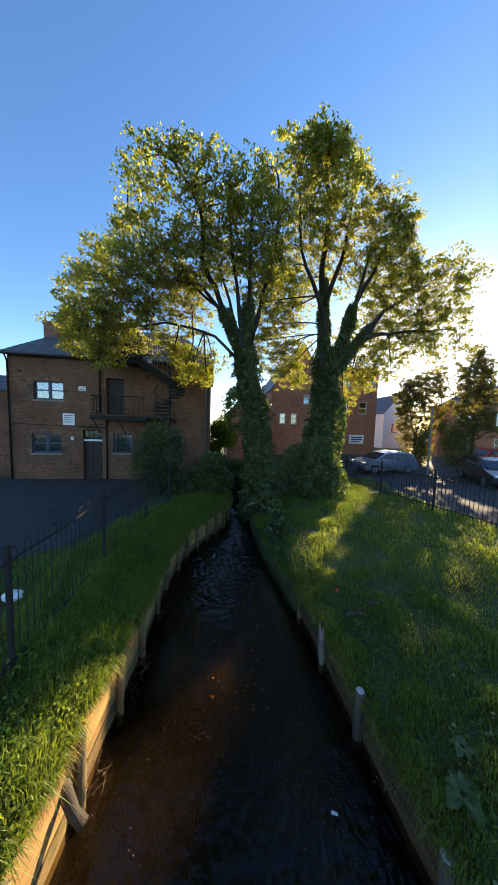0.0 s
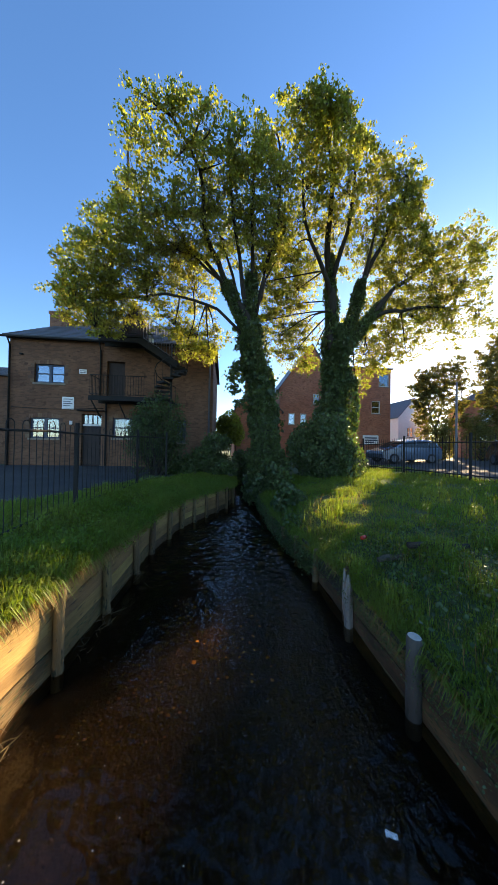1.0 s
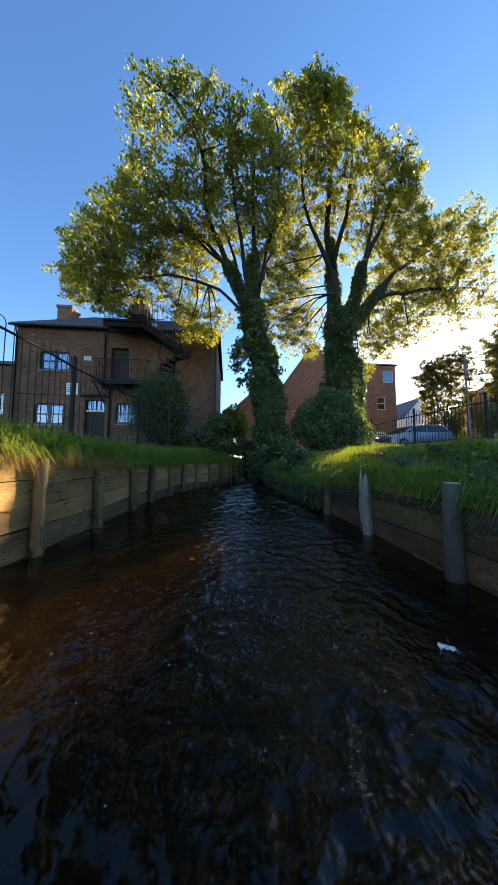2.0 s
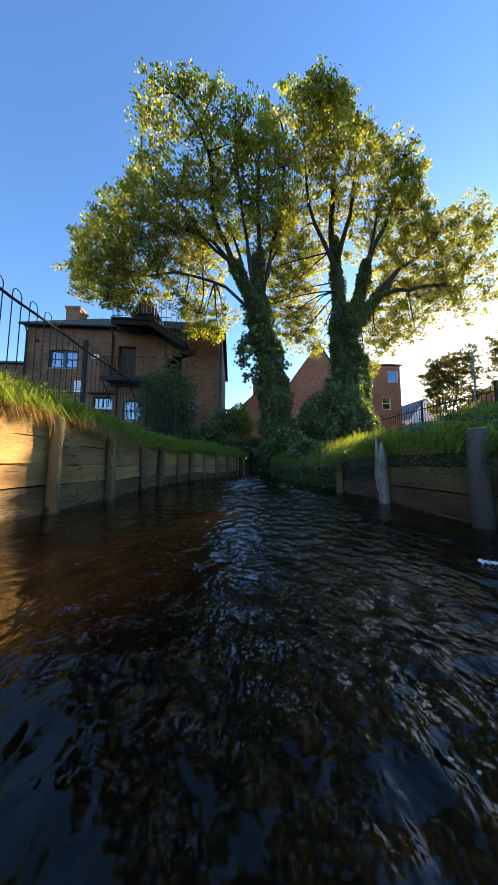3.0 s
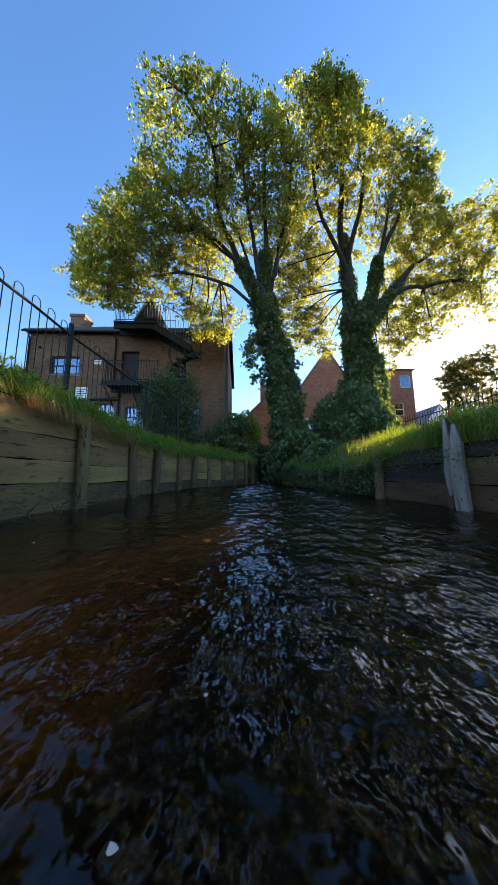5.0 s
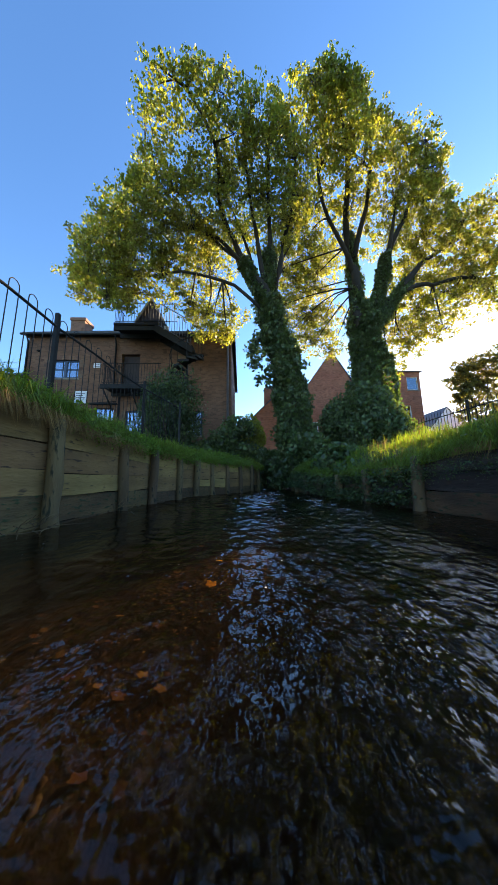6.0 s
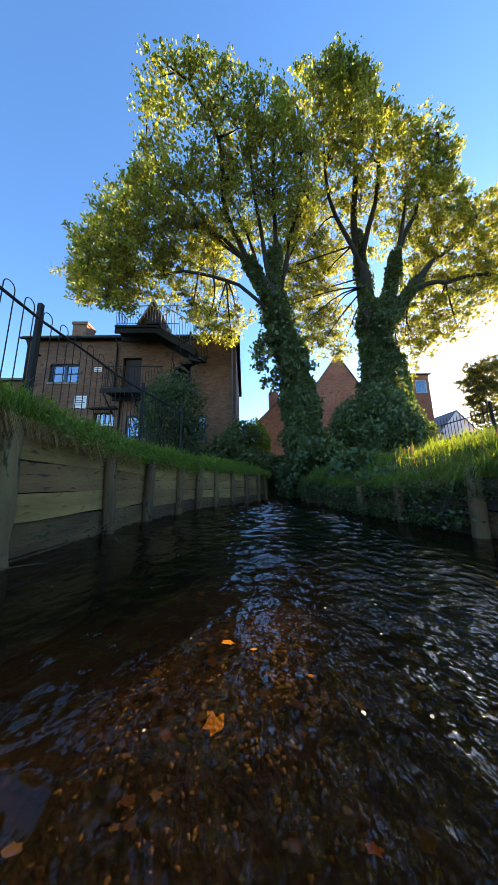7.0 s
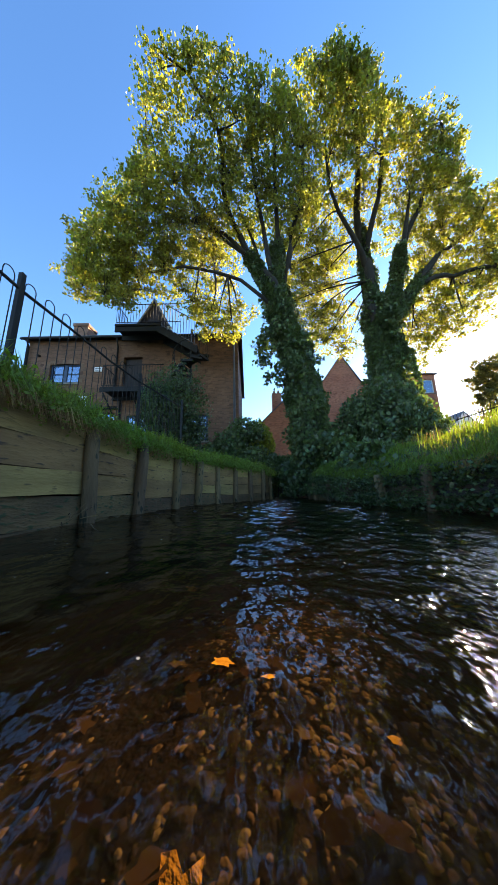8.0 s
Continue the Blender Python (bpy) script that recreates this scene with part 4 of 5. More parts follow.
plain_house("low dark brick outbuilding beside the main house", -15.5, -10.35, 18.4, 24, 1.2, 6.2, BRICK, [(-12.2, -11.2, 3.4, 4.6, 1, 2)], None, None, (7.4, -14.2, -11.6))
gable_house = plain_house("red brick gable-ended house behind the trees", 7.2, 13.68, 29, 38, 1.4, 8.8, RED_WALL, [(8.2, 8.9, 4.9, 6.1, 1, 2), (9.5, 10.2, 4.9, 6.1, 1, 2), (10.9, 11.6, 7.2, 8.3, 1, 2)], (10.7, 13.7))
corner_house = plain_house("tall red brick house with flat eaves by the car park", 13.7, 19.6, 28.6, 38, 1.4, 11.2, RED_WALL,
    [(18.2, 19.4, 9.3, 10.7, 1, 1), (17.4, 18.4, 6.3, 7.7, 1, 2), (15.0, 16.0, 6.3, 7.7, 1, 2), (15.2, 16.2, 9.3, 10.6, 1, 2)], None, None, (12.6, 15.5, 18.2))
sign = box_part("sign_board", 16.4, 18.2, 28.54, 28.597, 2.9, 3.9, WHITE, corner_house, "white sign board", 0.01)
for k in range(3):
    box_part("text_bar", 16.6, 18.0 - 0.3 * (k == 2), 28.53, 28.538, 3.55 - 0.25 * k, 3.68 - 0.25 * k, PAINT_BLUE, sign)
plain_house("small pink-brown brick house with chimney in the distance", 2.3, 6.6, 25.5, 33, 1.3, 5.8, RED_WALL, [(5.0, 5.5, 4.0, 5.0, 1, 2)], (4.45, 7.9), None, None, 0, None, (3.7, 26.8, 6.6, 8.7))
plain_house("pale rendered gabled house far beyond the car park", 27.0, 32.0, 37, 46, 1.4, 7.2, WHITE, [(28.4, 29.4, 4.2, 5.6, 2, 2)], (29.5, 10.0))
plain_house("dark red brick terrace beyond the parked cars", 26.5, 50.5, 27.0, 35, 1.5, 7.6, RED_WALL,
    [(28.0 + 3.2 * i, 29.2 + 3.2 * i, zz, zz + 1.4, 2, 2) for i in range(6) for zz in (2.6, 5.4)], None, None, (10.0, 30.0, 47.0), -38.0, (26.5, 27.0, 0))


# ---- paved yards ----
def yard(name, label, xs_of, ys, nx=24):
    V, F = [], []
    for y in ys:
        a, b = xs_of(y)
        for i in range(nx + 1):
            x = a + (b - a) * (i / nx) ** 1.6
            V.append((x, y, height(x, y) + 0.03))
    for j in range(len(ys) - 1):
        for i in range(nx):
            F.append((j * (nx + 1) + i, j * (nx + 1) + i + 1, (j + 1) * (nx + 1) + i + 1, (j + 1) * (nx + 1) + i))
    return tagged(raw(name, V, F, TARMAC), label, "pavement", kind="structure")


yard("pavement_west", "dark tarmac yard in front of the brick house", lambda y: (float(np.interp(y, [3, 8.7, 9.8, 12.4, 17.6], [-9, -4.1, -3.0, -2.1, -1.8])), -30.0), [3 + 0.365 * i for i in range(41)])
yard("pavement_east", "sunlit grey tarmac car park", lambda y: (float(np.interp(y, [4, 9.2, 11.6, 16.2, 26], [12.2, 10.9, 10.2, 9.5, 9.3])), 45.0), [4 + 0.5 * i for i in range(46)])


# ---- fences ----
def at_ground(x, y):
    return Vector((x, y, height(x, y)))


def along(path, step):
    """Points every step metres along a path in plan."""
    out, carry = [], 0.0
    for a, b in zip(path, path[1:]):
        a, b = Vector(a), Vector(b)
        L = (b - a).length
        t = carry
        while t < L:
            out.append(a.lerp(b, t / L))
            t += step
        carry = t - L
    return out


def hoop_fence():
    f = new("bow_top_fence")
    tagged(f, "dark steel bow-top fence along the bank", "fence")
    path = [(-2.1, -2.0), (-1.75, 8.86), (-1.45, 11.6), (-0.95, 13.4)]
    pts = along(path, 0.14)
    g = [at_ground(p.x, p.y) for p in pts]
    for zz in (0.15, 1.62):
        pipe("rail", [p + Vector((0, 0, zz)) for p in g[::6] + [g[-1]]], 0.02, BLACK, f)
    r = 0.0065
    for i in range(0, len(g) - 1, 2):
        a, b = g[i], g[i + 1]
        m = (a + b) / 2
        h = (b - a) / 2
        top = [a + Vector((0, 0, 0.1)), a + Vector((0, 0, 1.72))]
        for k in range(1, 6):
            an = math.pi * k / 6
            top.append(m - h * math.cos(an) + Vector((0, 0, 1.72 + 0.075 * math.sin(an))))
        top += [b + Vector((0, 0, 1.72)), b + Vector((0, 0, 0.1))]
        V, F = tube(top, [r] * len(top), 5, False)
        raw("hoop", V, F, BLACK, f, "", True)
    for y in (0.6, 3.36, 6.11, 8.86, 11.6, 13.4):
        x = float(np.interp(y, [p[1] for p in path], [p[0] for p in path]))
        z = height(x, y)
        box_part("post", x - 0.03, x + 0.03, y - 0.03, y + 0.03, z - 0.2, z + 1.85, BLACK, f, "square steel post", 0.006)


hoop_fence()


def railing_fence():
    f = new("railing_fence")
    tagged(f, "black vertical-bar railing fence by the car park", "fence")
    path = [(8.7, 20.0), (8.9, 16.4), (9.6, 11.6), (10.25, 9.2), (11.6, 5.0)]
    g = [at_ground(p.x, p.y) for p in along(path, 0.13)]
    for zz in (0.2, 1.35):
        pipe("rail", [p + Vector((0, 0, zz)) for p in g[::8] + [g[-1]]], 0.022, BLACK, f)
    for i, p in enumerate(g):
        V, F = tube([p + Vector((0, 0, 0.05)), p + Vector((0, 0, 1.5)), p + Vector((0, 0, 1.6))], [0.011, 0.011, 0.002], 5, False)
        raw("bar", V, F, BLACK, f)
        if i % 20 == 10:
            box_part("post", p.x - 0.035, p.x + 0.035, p.y - 0.035, p.y + 0.035, p.z - 0.2, p.z + 1.68, BLACK, f, "square steel post", 0.008)


railing_fence()


def lamp_pole():
    p = at_ground(12.9, 14.5)
    o = empty("metal_post", p, "tall thin grey metal post by the railing", "post")
    V, F = tube([(0, 0, -0.1), (0, 0, 1.2), (0, 0, 1.25), (0, 0, 4.3)], [0.075, 0.07, 0.05, 0.04], 10)
    raw("pole", V, F, LEAD, o, "", True)
    V, F = tube([(0, 0, 4.3), (0, 0, 4.36)], [0.05, 0.03], 10)
    raw("cap", V, F, LEAD, o)


lamp_pole()


# ---- parked car ----
CARBLUE = mat("car_paint", (0.16, 0.2, 0.27), (0.18, 0.22, 0.29), 0.25, 1, 60, 0.0, metal=0.5)
CARGREY = mat("grey_car_paint", (0.05, 0.055, 0.06), (0.06, 0.065, 0.07), 0.22, 1, 60, 0.0, metal=0.5)
RUBBER = mat("tyre_rubber", (0.015, 0.015, 0.015), (0.025, 0.025, 0.025), 0.8, 5, 40, 0.1)
DARKGLASS = bpy.data.materials.new("car_glass")
DARKGLASS.use_nodes = True
DARKGLASS.node_tree.nodes["Principled BSDF"].inputs["Base Color"].default_value = (0.015, 0.02, 0.025, 1)
DARKGLASS.node_tree.nodes["Principled BSDF"].inputs["Roughness"].default_value = 0.05
REDPAINT = mat("red_car_paint", (0.35, 0.03, 0.02), (0.4, 0.04, 0.03), 0.25, 1, 60, 0.0)
LAMPRED = mat("red_lamp_lens", (0.3, 0.01, 0.01), (0.35, 0.015, 0.01), 0.2, 3, 30, 0.0)


def car(loc, turn, paint, label):
    """A five-door hatchback along x, its nose towards -x."""
    c = empty("car", loc, label, "car")
    c.rotation_euler = (0, 0, radians(turn))
    prof = [(-2.15, 0.35), (-2.18, 0.6), (-2.05, 0.78), (-1.25, 0.98), (-0.45, 1.42), (0.2, 1.55), (1.2, 1.54), (1.75, 1.42), (2.02, 0.98), (2.12, 0.7), (2.1, 0.35), (1.75, 0.26), (-1.8, 0.26)]
    rings = [(-0.86, 0.90), (-0.82, 0.97), (-0.6, 1.0), (0.6, 1.0), (0.82, 0.97), (0.86, 0.90)]
    V, F = [], []
    for w, sc in rings:
        for x, z in prof:
            taper = 0.14 * max(0, z - 0.95) / 0.6
            y = w * (1 - taper)
            V.append((x * (0.985 if abs(w) > 0.8 else 1), y, 0.26 + (z - 0.26) * (sc if z > 1 else 1)))
    n = len(prof)
    for r in range(len(rings) - 1):
        for i in range(n):
            j = (i + 1) % n
            F.append((r * n + i, r * n + j, (r + 1) * n + j, (r + 1) * n + i))
    F += [tuple(range(n))[::-1], tuple((len(rings) - 1) * n + i for i in range(n))]
    raw("body", V, F, paint, c, "", False)
    for sy in (-1, 1):
        for poly in ([(-1.0, 1.02), (-0.42, 1.34), (0.25, 1.43), (0.25, 1.02)], [(0.33, 1.02), (0.33, 1.43), (1.1, 1.42), (1.1, 1.02)], [(1.18, 1.02), (1.18, 1.41), (1.6, 1.33), (1.8, 1.02)]):
            pts = [(x, sy * 0.868 * (1 - 0.14 * max(0, z - 0.95) / 0.6), z) for x, z in poly]
            pts += [(x, y - sy * 0.03, z) for x, y, z in pts]
            m = len(poly)
            FF = [tuple(range(m)), tuple(range(2 * m - 1, m - 1, -1))] + [(i, (i + 1) % m, m + (i + 1) % m, m + i) for i in range(m)]
            raw("side_window", pts, FF, DARKGLASS, c, "dark car window")
        for x in (-1.35, 1.3):
            w = new("wheel")
            w.parent = c
            w.location = (x, sy * 0.78, 0.31)
            V, F = tube([(0, -0.1, 0), (0, 0.1, 0)], [0.31, 0.31], 18)
            raw("tyre", V, F, RUBBER, w, "black tyre", True)
            V, F = tube([(0, -0.11, 0), (0, 0.11, 0)], [0.2, 0.2], 14)
            raw("rim", V, F, LEAD, w, "grey wheel rim")
        bm = bmesh.new()
        box(bm, -0.92, -0.76, sy * 0.86 - 0.1 * (sy < 0), sy * 0.86 + 0.1 * (sy > 0), 1.0, 1.12, None, 0.02)
        part("wing_mirror", bm, paint, c)
        bm = bmesh.new()
        box(bm, 1.98, 2.1, sy * 0.72 - 0.08, sy * 0.72 + 0.08, 0.85, 1.1, None, 0.02)
        part("tail_light", bm, LAMPRED, c, "red tail light")
        bm = bmesh.new()
        box(bm, -2.15, -1.95, sy * 0.65 - 0.13, sy * 0.65 + 0.13, 0.68, 0.8, None, 0.02)
        part("headlight", bm, WHITE, c, "pale headlight")
    V = [(-1.18, -0.68, 1.03), (-1.18, 0.68, 1.03), (-0.5, 0.62, 1.405), (-0.5, -0.62, 1.405)]
    V += [(x + 0.02, y, z - 0.03) for x, y, z in V]
    raw("windscreen", [(x - 0.02, y, z + 0.012) for x, y, z in V], [(0, 1, 2, 3), (7, 6, 5, 4), (0, 4, 5, 1), (1, 5, 6, 2), (2, 6, 7, 3), (3, 7, 4, 0)], DARKGLASS, c, "dark windscreen")
    return c


car((13.2, 18.5, height(13.2, 18.5) + 0.03), 2, CARBLUE, "silver-blue hatchback car parked behind the railing")
car((17.2, 14.6, height(17.2, 14.6) + 0.03), 62, CARGREY, "dark grey hatchback car parked behind the railing")
car((25.5, 21.5, 1.68), 15, REDPAINT, "red hatchback car parked far across the tarmac")


# ---- timber revetments ----
def revetment(name, label, side, xf, posts, top_of, rows, wood, wet, seed, rotten=-1):
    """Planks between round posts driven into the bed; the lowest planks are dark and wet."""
    rng = np.random.default_rng(seed)
    f = new(name)
    tagged(f, label, "retaining wall")
    for k in range(len(posts) - 1):
        y0, y1 = posts[k], posts[k + 1]
        a, b = Vector((xf(y0), y0, 0)), Vector((xf(y1), y1, 0))
        L = (b - a).length
        an = math.degrees(math.atan2(b.y - a.y, b.x - a.x))
        top = top_of((y0 + y1) / 2)
        cuts = [-0.35] + [top * (r + float(rng.uniform(-0.12, 0.12))) / rows for r in range(rows)] + [top]
        for r in range(rows + 1):
            z0, z1 = cuts[r], cuts[r + 1]
            bm = bmesh.new()
            n = 7
            ring = []
            tilt, warp = float(rng.normal() * 0.006), float(rng.normal() * 0.008)
            for q in range(n + 1):
                u = q / n
                jag = 0.008 * noise.noise((u * 5 + y0 * 3, r * 7.0, 1.5)) + tilt * (u - 0.5) * 2
                jag2 = 0.008 * noise.noise((u * 5 + y0 * 3, r * 7.0, 6.5)) + tilt * (u - 0.5) * 2
                out = 0.012 * noise.noise((u * 3 + y0, r * 3.0, 2)) + warp * math.sin(math.pi * u)
                g = 0.0025
                ring.append([bm.verts.new((u * L, out + w, z)) for w, z in ((-0.025, z0 + g + jag), (0.025, z0 + g + jag), (0.029, z0 + g + 0.016 + jag), (0.029, z1 - g - 0.014 + jag2), (0.025, z1 - g + jag2), (-0.025, z1 - g + jag2))])
            for p, q in zip(ring, ring[1:]):
                for e in range(6):
                    bm.faces.new((p[e], q[e], q[(e + 1) % 6], p[(e + 1) % 6]))
            bm.faces.new(ring[0]), bm.faces.new(ring[-1][::-1])
            bmesh.ops.recalc_face_normals(bm, faces=bm.faces)
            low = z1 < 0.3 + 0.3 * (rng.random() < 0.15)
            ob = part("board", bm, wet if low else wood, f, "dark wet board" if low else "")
            ob.matrix_basis = pose(a.x - side * 0.03, a.y, 0, 0, 0, an)
        # the post stands before the joint
        if k == rotten:
            continue
        pt = top_of(y0) + float(rng.uniform(-0.03, 0.05)) * (1 if side > 0 else 1.6)
        q = float(rng.uniform(0.8, 1.05))
        lv = [-0.45, 0.02, 0.15, 0.4, 0.7, 0.95, 1.0]
        V, F = tube([(0.02 * noise.noise((k * 3.1, u * 3, 1)), 0.02 * noise.noise((k * 3.1, u * 3, 5)), u * pt if u > 0 else u) for u in lv], [0.07 * q * w for w in (1, 1, 0.93, 1, 0.95, 0.96, 0.8)], 14)
        V = [v + Vector((0.014 * noise.noise((v.x * 25, v.y * 25, v.z * 4 + k * 3)), 0.014 * noise.noise((v.x * 25, v.z * 4, k * 5)), (0.05 * noise.noise((v.x * 18, v.y * 18, k * 3)) if v.z > pt * 0.9 else 0))) for v in V]
        sawn = side < 0 and 4 < y0 < 6
        if sawn:
            pt = 0.76 if y0 > 5 else 0.64
            V, F = tube([(0, 0, -0.45), (0, 0, 0.2), (0.004, 0, 0.5), (0, 0.004, pt - 0.012), (0, 0.004, pt)], [0.068, 0.07, 0.067, 0.068, 0.062], 16)
        ob = raw("post", V, F, OLD_POST if sawn else POST, f, "grey round post with a sawn top" if sawn else "", True)
        if sawn:
            W, G = tube([(0, 0.004, pt + 0.001), (0, 0.004, pt + 0.004)], [0.059, 0.057], 16)
            raw("end_grain", W, G, SAWN, ob, "pale sawn end")
        ob.matrix_basis = pose(a.x + side * 0.055, a.y, 0, float(rng.normal() * 1.8), float(rng.normal() * 1.3), float(rng.uniform(0, 360)))
    if rotten >= 0:
        # a split and bleached old post
        y0 = posts[rotten]
        for dx, dy, r, z0, z1, m in ((0.0, -0.05, 0.055, -0.3, 0.74, ROTTEN), (0.03, 0.045, 0.06, -0.3, 0.82, POST), (-0.03, 0.015, 0.035, 0.12, 0.8, ROTTEN)):
            V, F = tube([(0, 0, z0), (0.01, 0, z0 + 0.1), (0.0, 0.01, 0.35), (0.01, -0.012, 0.6), (0, 0, z1)], [r * 0.3, r, r * 1.15, r, r * 0.45], 9)
            V = [v + Vector((0.022 * noise.noise((v.x * 22, v.y * 22, v.z * 3 + 9)), 0.022 * noise.noise((v.x * 22, v.z * 4, 3)), 0.05 * noise.noise((v.x * 30, v.y * 30, 2)) if v.z > 0.6 else 0)) for v in V]
            ob = raw("post", V, F, m, f, "split and bleached rotten post")
            ob.matrix_basis = pose(xf(y0) - 0.06 + dx, y0 + dy, 0, 0, 0, 0)
    return f


LEFT_POSTS = [-3.6, -2.6, -1.6, -0.6, 0.4, 1.4, 2.4, 3.4, 4.4, 5.4, 6.4, 7.39, 8.52, 9.43, 10.34, 11.12, 11.7, 12.3, 12.9, 13.5, 14.4, 15.5]
RIGHT_POSTS = [-3.7, -2.5, -1.4, -0.3, 0.8, 2.0, 3.1, 4.2, 5.62, 6.85, 8.0, 8.97, 9.83, 10.7, 11.6, 12.6, 13.6, 14.8]
right_top = lambda y: float(np.interp(y, [5.6, 6.8, 8.0, 9, 10], [0.66, 0.64, 0.56, 0.44, 0.42]))
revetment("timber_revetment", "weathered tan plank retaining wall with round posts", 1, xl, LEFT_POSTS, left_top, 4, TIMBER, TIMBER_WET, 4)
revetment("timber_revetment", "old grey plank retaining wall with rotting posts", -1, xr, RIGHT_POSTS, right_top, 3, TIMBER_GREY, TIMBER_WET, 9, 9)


# ---- plants on the banks ----
def blades(name, label, spots, lengths, width, material, seed, droop=0.5, lean=(0, 0), hang=0.0):
    """Grass as one mesh: each blade two segments, three triangles, bending over."""
    rng = np.random.default_rng(seed)
    n = len(spots)
    P = np.asarray(spots, float)
    an = rng.uniform(0, 2 * math.pi, n)
    d = np.stack([np.cos(an), np.sin(an)], 1) * rng.uniform(0.1, 1, (n, 1)) * droop + np.array(lean)
    L = np.asarray(lengths).reshape(-1, 1) * rng.uniform(0.6, 1.25, (n, 1))
    side = np.stack([-np.sin(an), np.cos(an), 0 * an], 1) * width * rng.uniform(0.6, 1.3, (n, 1))
    up = np.array([0, 0, 1.0])
    d3 = np.concatenate([d, np.zeros((n, 1))], 1)
    m = P + up * L * 0.6 + d3 * L * 0.25
    drop = np.clip(np.linalg.norm(d, axis=1), 0, 1.5)[:, None]
    t = P + up * L * (1.0 - 0.55 * drop) + d3 * L * 0.85
    m = m - up * L * 0.45 * hang
    t = t - up * L * 1.0 * hang - d3 * L * 0.4 * hang
    a, b = P - side, P + side
    c, e = m - side * 0.75, m + side * 0.75
    T = np.stack([a, b, e, a, e, c, c, e, t], 1).reshape(-1, 3)
    return tagged(soup(name, T, 3, material), label, "grass", kind="stuff")


def scatter(n, side, d0, d1, y0, y1, rng, power=1.0):
    out = []
    ds = d0 + (d1 - d0) * rng.random(n) ** power
    ys = rng.uniform(y0, y1, n)
    for d, y in zip(ds, ys):
        e = max(d, 0.002)
        z = height(xl(y) - e if side < 0 else xr(y) + e, y)
        out.append((xl(y) - d if side < 0 else xr(y) + d, y, z - 0.02))
    return np.array(out)


grng = np.random.default_rng(21)
tarmac_edge = lambda y: float(np.interp(y, [3, 8.7, 9.8, 12.4, 17.6], [-9, -4.1, -3.0, -2.1, -1.8]))
P = scatter(52000, -1, -0.04, 2.3, 1.5, 16, grng, 1.3)
P = P[(P[:, 0] > np.array([tarmac_edge(y) for y in P[:, 1]]))]
tuft = np.array([noise.noise((p[0] * 1.6, p[1] * 1.6, 2)) for p in P])
blades("grass", "lush green grass on the bank above the plank wall", P, (0.23 + 0.2 * tuft) * np.interp(P[:, 1], [4.5, 6, 9, 12], [1.0, 1.3, 1.2, 0.9]), 0.005, GRASS, 1, 0.85)
P = scatter(14000, -1, 2.3, 6.5, 1.5, 9.5, grng)
P = P[(P[:, 0] > np.array([tarmac_edge(y) for y in P[:, 1]]))]
blades("grass", "shaded rough grass beside the tarmac", P, np.full(len(P), 0.16), 0.009, GRASS, 2)
P = scatter(75000, 1, -0.05, 2.6, 1.5, 15, grng, 1.25)
tuft = np.array([noise.noise((p[0] * 1.7, p[1] * 1.7, 6)) for p in P])
low = np.interp(P[:, 1], [7.2, 8.2, 10.4, 11.2], [1, 0.5, 0.5, 1])
blades("grass", "tussocky green grass on the bank by the railing", P, np.maximum(0.15 + 0.3 * tuft, 0.05) * low, 0.0045, GRASS, 3, 0.8)
P = scatter(52000, 1, 2.6, 7.5, 1.5, 17, grng)
tuft = np.array([noise.noise((p[0] * 0.9, p[1] * 0.9, 6)) for p in P])
blades("grass", "rough green grass sloping up to the railing", P, 0.14 + 0.12 * tuft, 0.007, GRASS, 4, 0.8)
# grass hanging over the walls
P = scatter(16000, -1, -0.04, 0.12, 2.0, 15.5, grng)
P = P[np.array([noise.noise((p[1] * 1.7, 3, 1)) for p in P]) > grng.uniform(-0.5, 0.35, len(P))]
blades("grass", "long grass hanging over the plank wall", P, grng.uniform(0.12, 0.4, len(P)), 0.005, GRASS, 5, 0.8, (0.7, 0), 0.6)
P = scatter(17000, 1, -0.05, 0.15, 2.0, 14.5, grng)
P = P[np.array([noise.noise((p[1] * 1.7, 8, 1)) for p in P]) > grng.uniform(-0.5, 0.35, len(P))]
blades("grass", "long grass hanging over the grey planks", P, grng.uniform(0.1, 0.34, len(P)), 0.0045, GRASS, 6, 0.9, (-0.6, 0), 0.6)
P = np.concatenate([scatter(420, -1, -0.07, 0.06, c - 0.25, c + 0.25, grng) for c in (5.2, 6.2, 6.9, 7.1, 7.3, 7.6, 7.9, 8.3, 8.8, 9.8)])
P[:, 2] -= 0.03
blades("dry_grass", "dry straw-coloured grass hanging down the planks", P, grng.uniform(0.12, 0.34, len(P)), 0.0028, STRAW, 7, 0.7, (0.7, 0), 0.9)
P = np.concatenate([scatter(160, 1, -0.05, 0.06, c - 0.2, c + 0.2, grng) for c in (5.2, 6.2, 7.3, 8.4)])
blades("dry_grass", "dry grass hanging down the grey planks", P, grng.uniform(0.1, 0.3, len(P)), 0.0028, STRAW, 8, 0.6, (-0.7, 0), 0.8)
P = scatter(2400, -1, -0.06, 0.1, 4.2, 6.35, grng)
P[:, 2] -= 0.12 * grng.random(len(P))
P = P[np.array([noise.noise((p[1] * 3.1, 3, 5)) for p in P]) > grng.uniform(-0.35, 0.5, len(P))]
blades("dry_grass", "thick straw-coloured grass hanging down the planks", P, grng.uniform(0.08, 0.24, len(P)), 0.0025, STRAW, 17, 0.8, (0.6, 0), 0.9)
P = scatter(1500, 1, 0.1, 2.6, 3, 12, grng)
blades("dry_grass", "dry stalks among the bank grass", P, np.full(len(P), 0.22), 0.0025, STRAW, 18, 0.8)
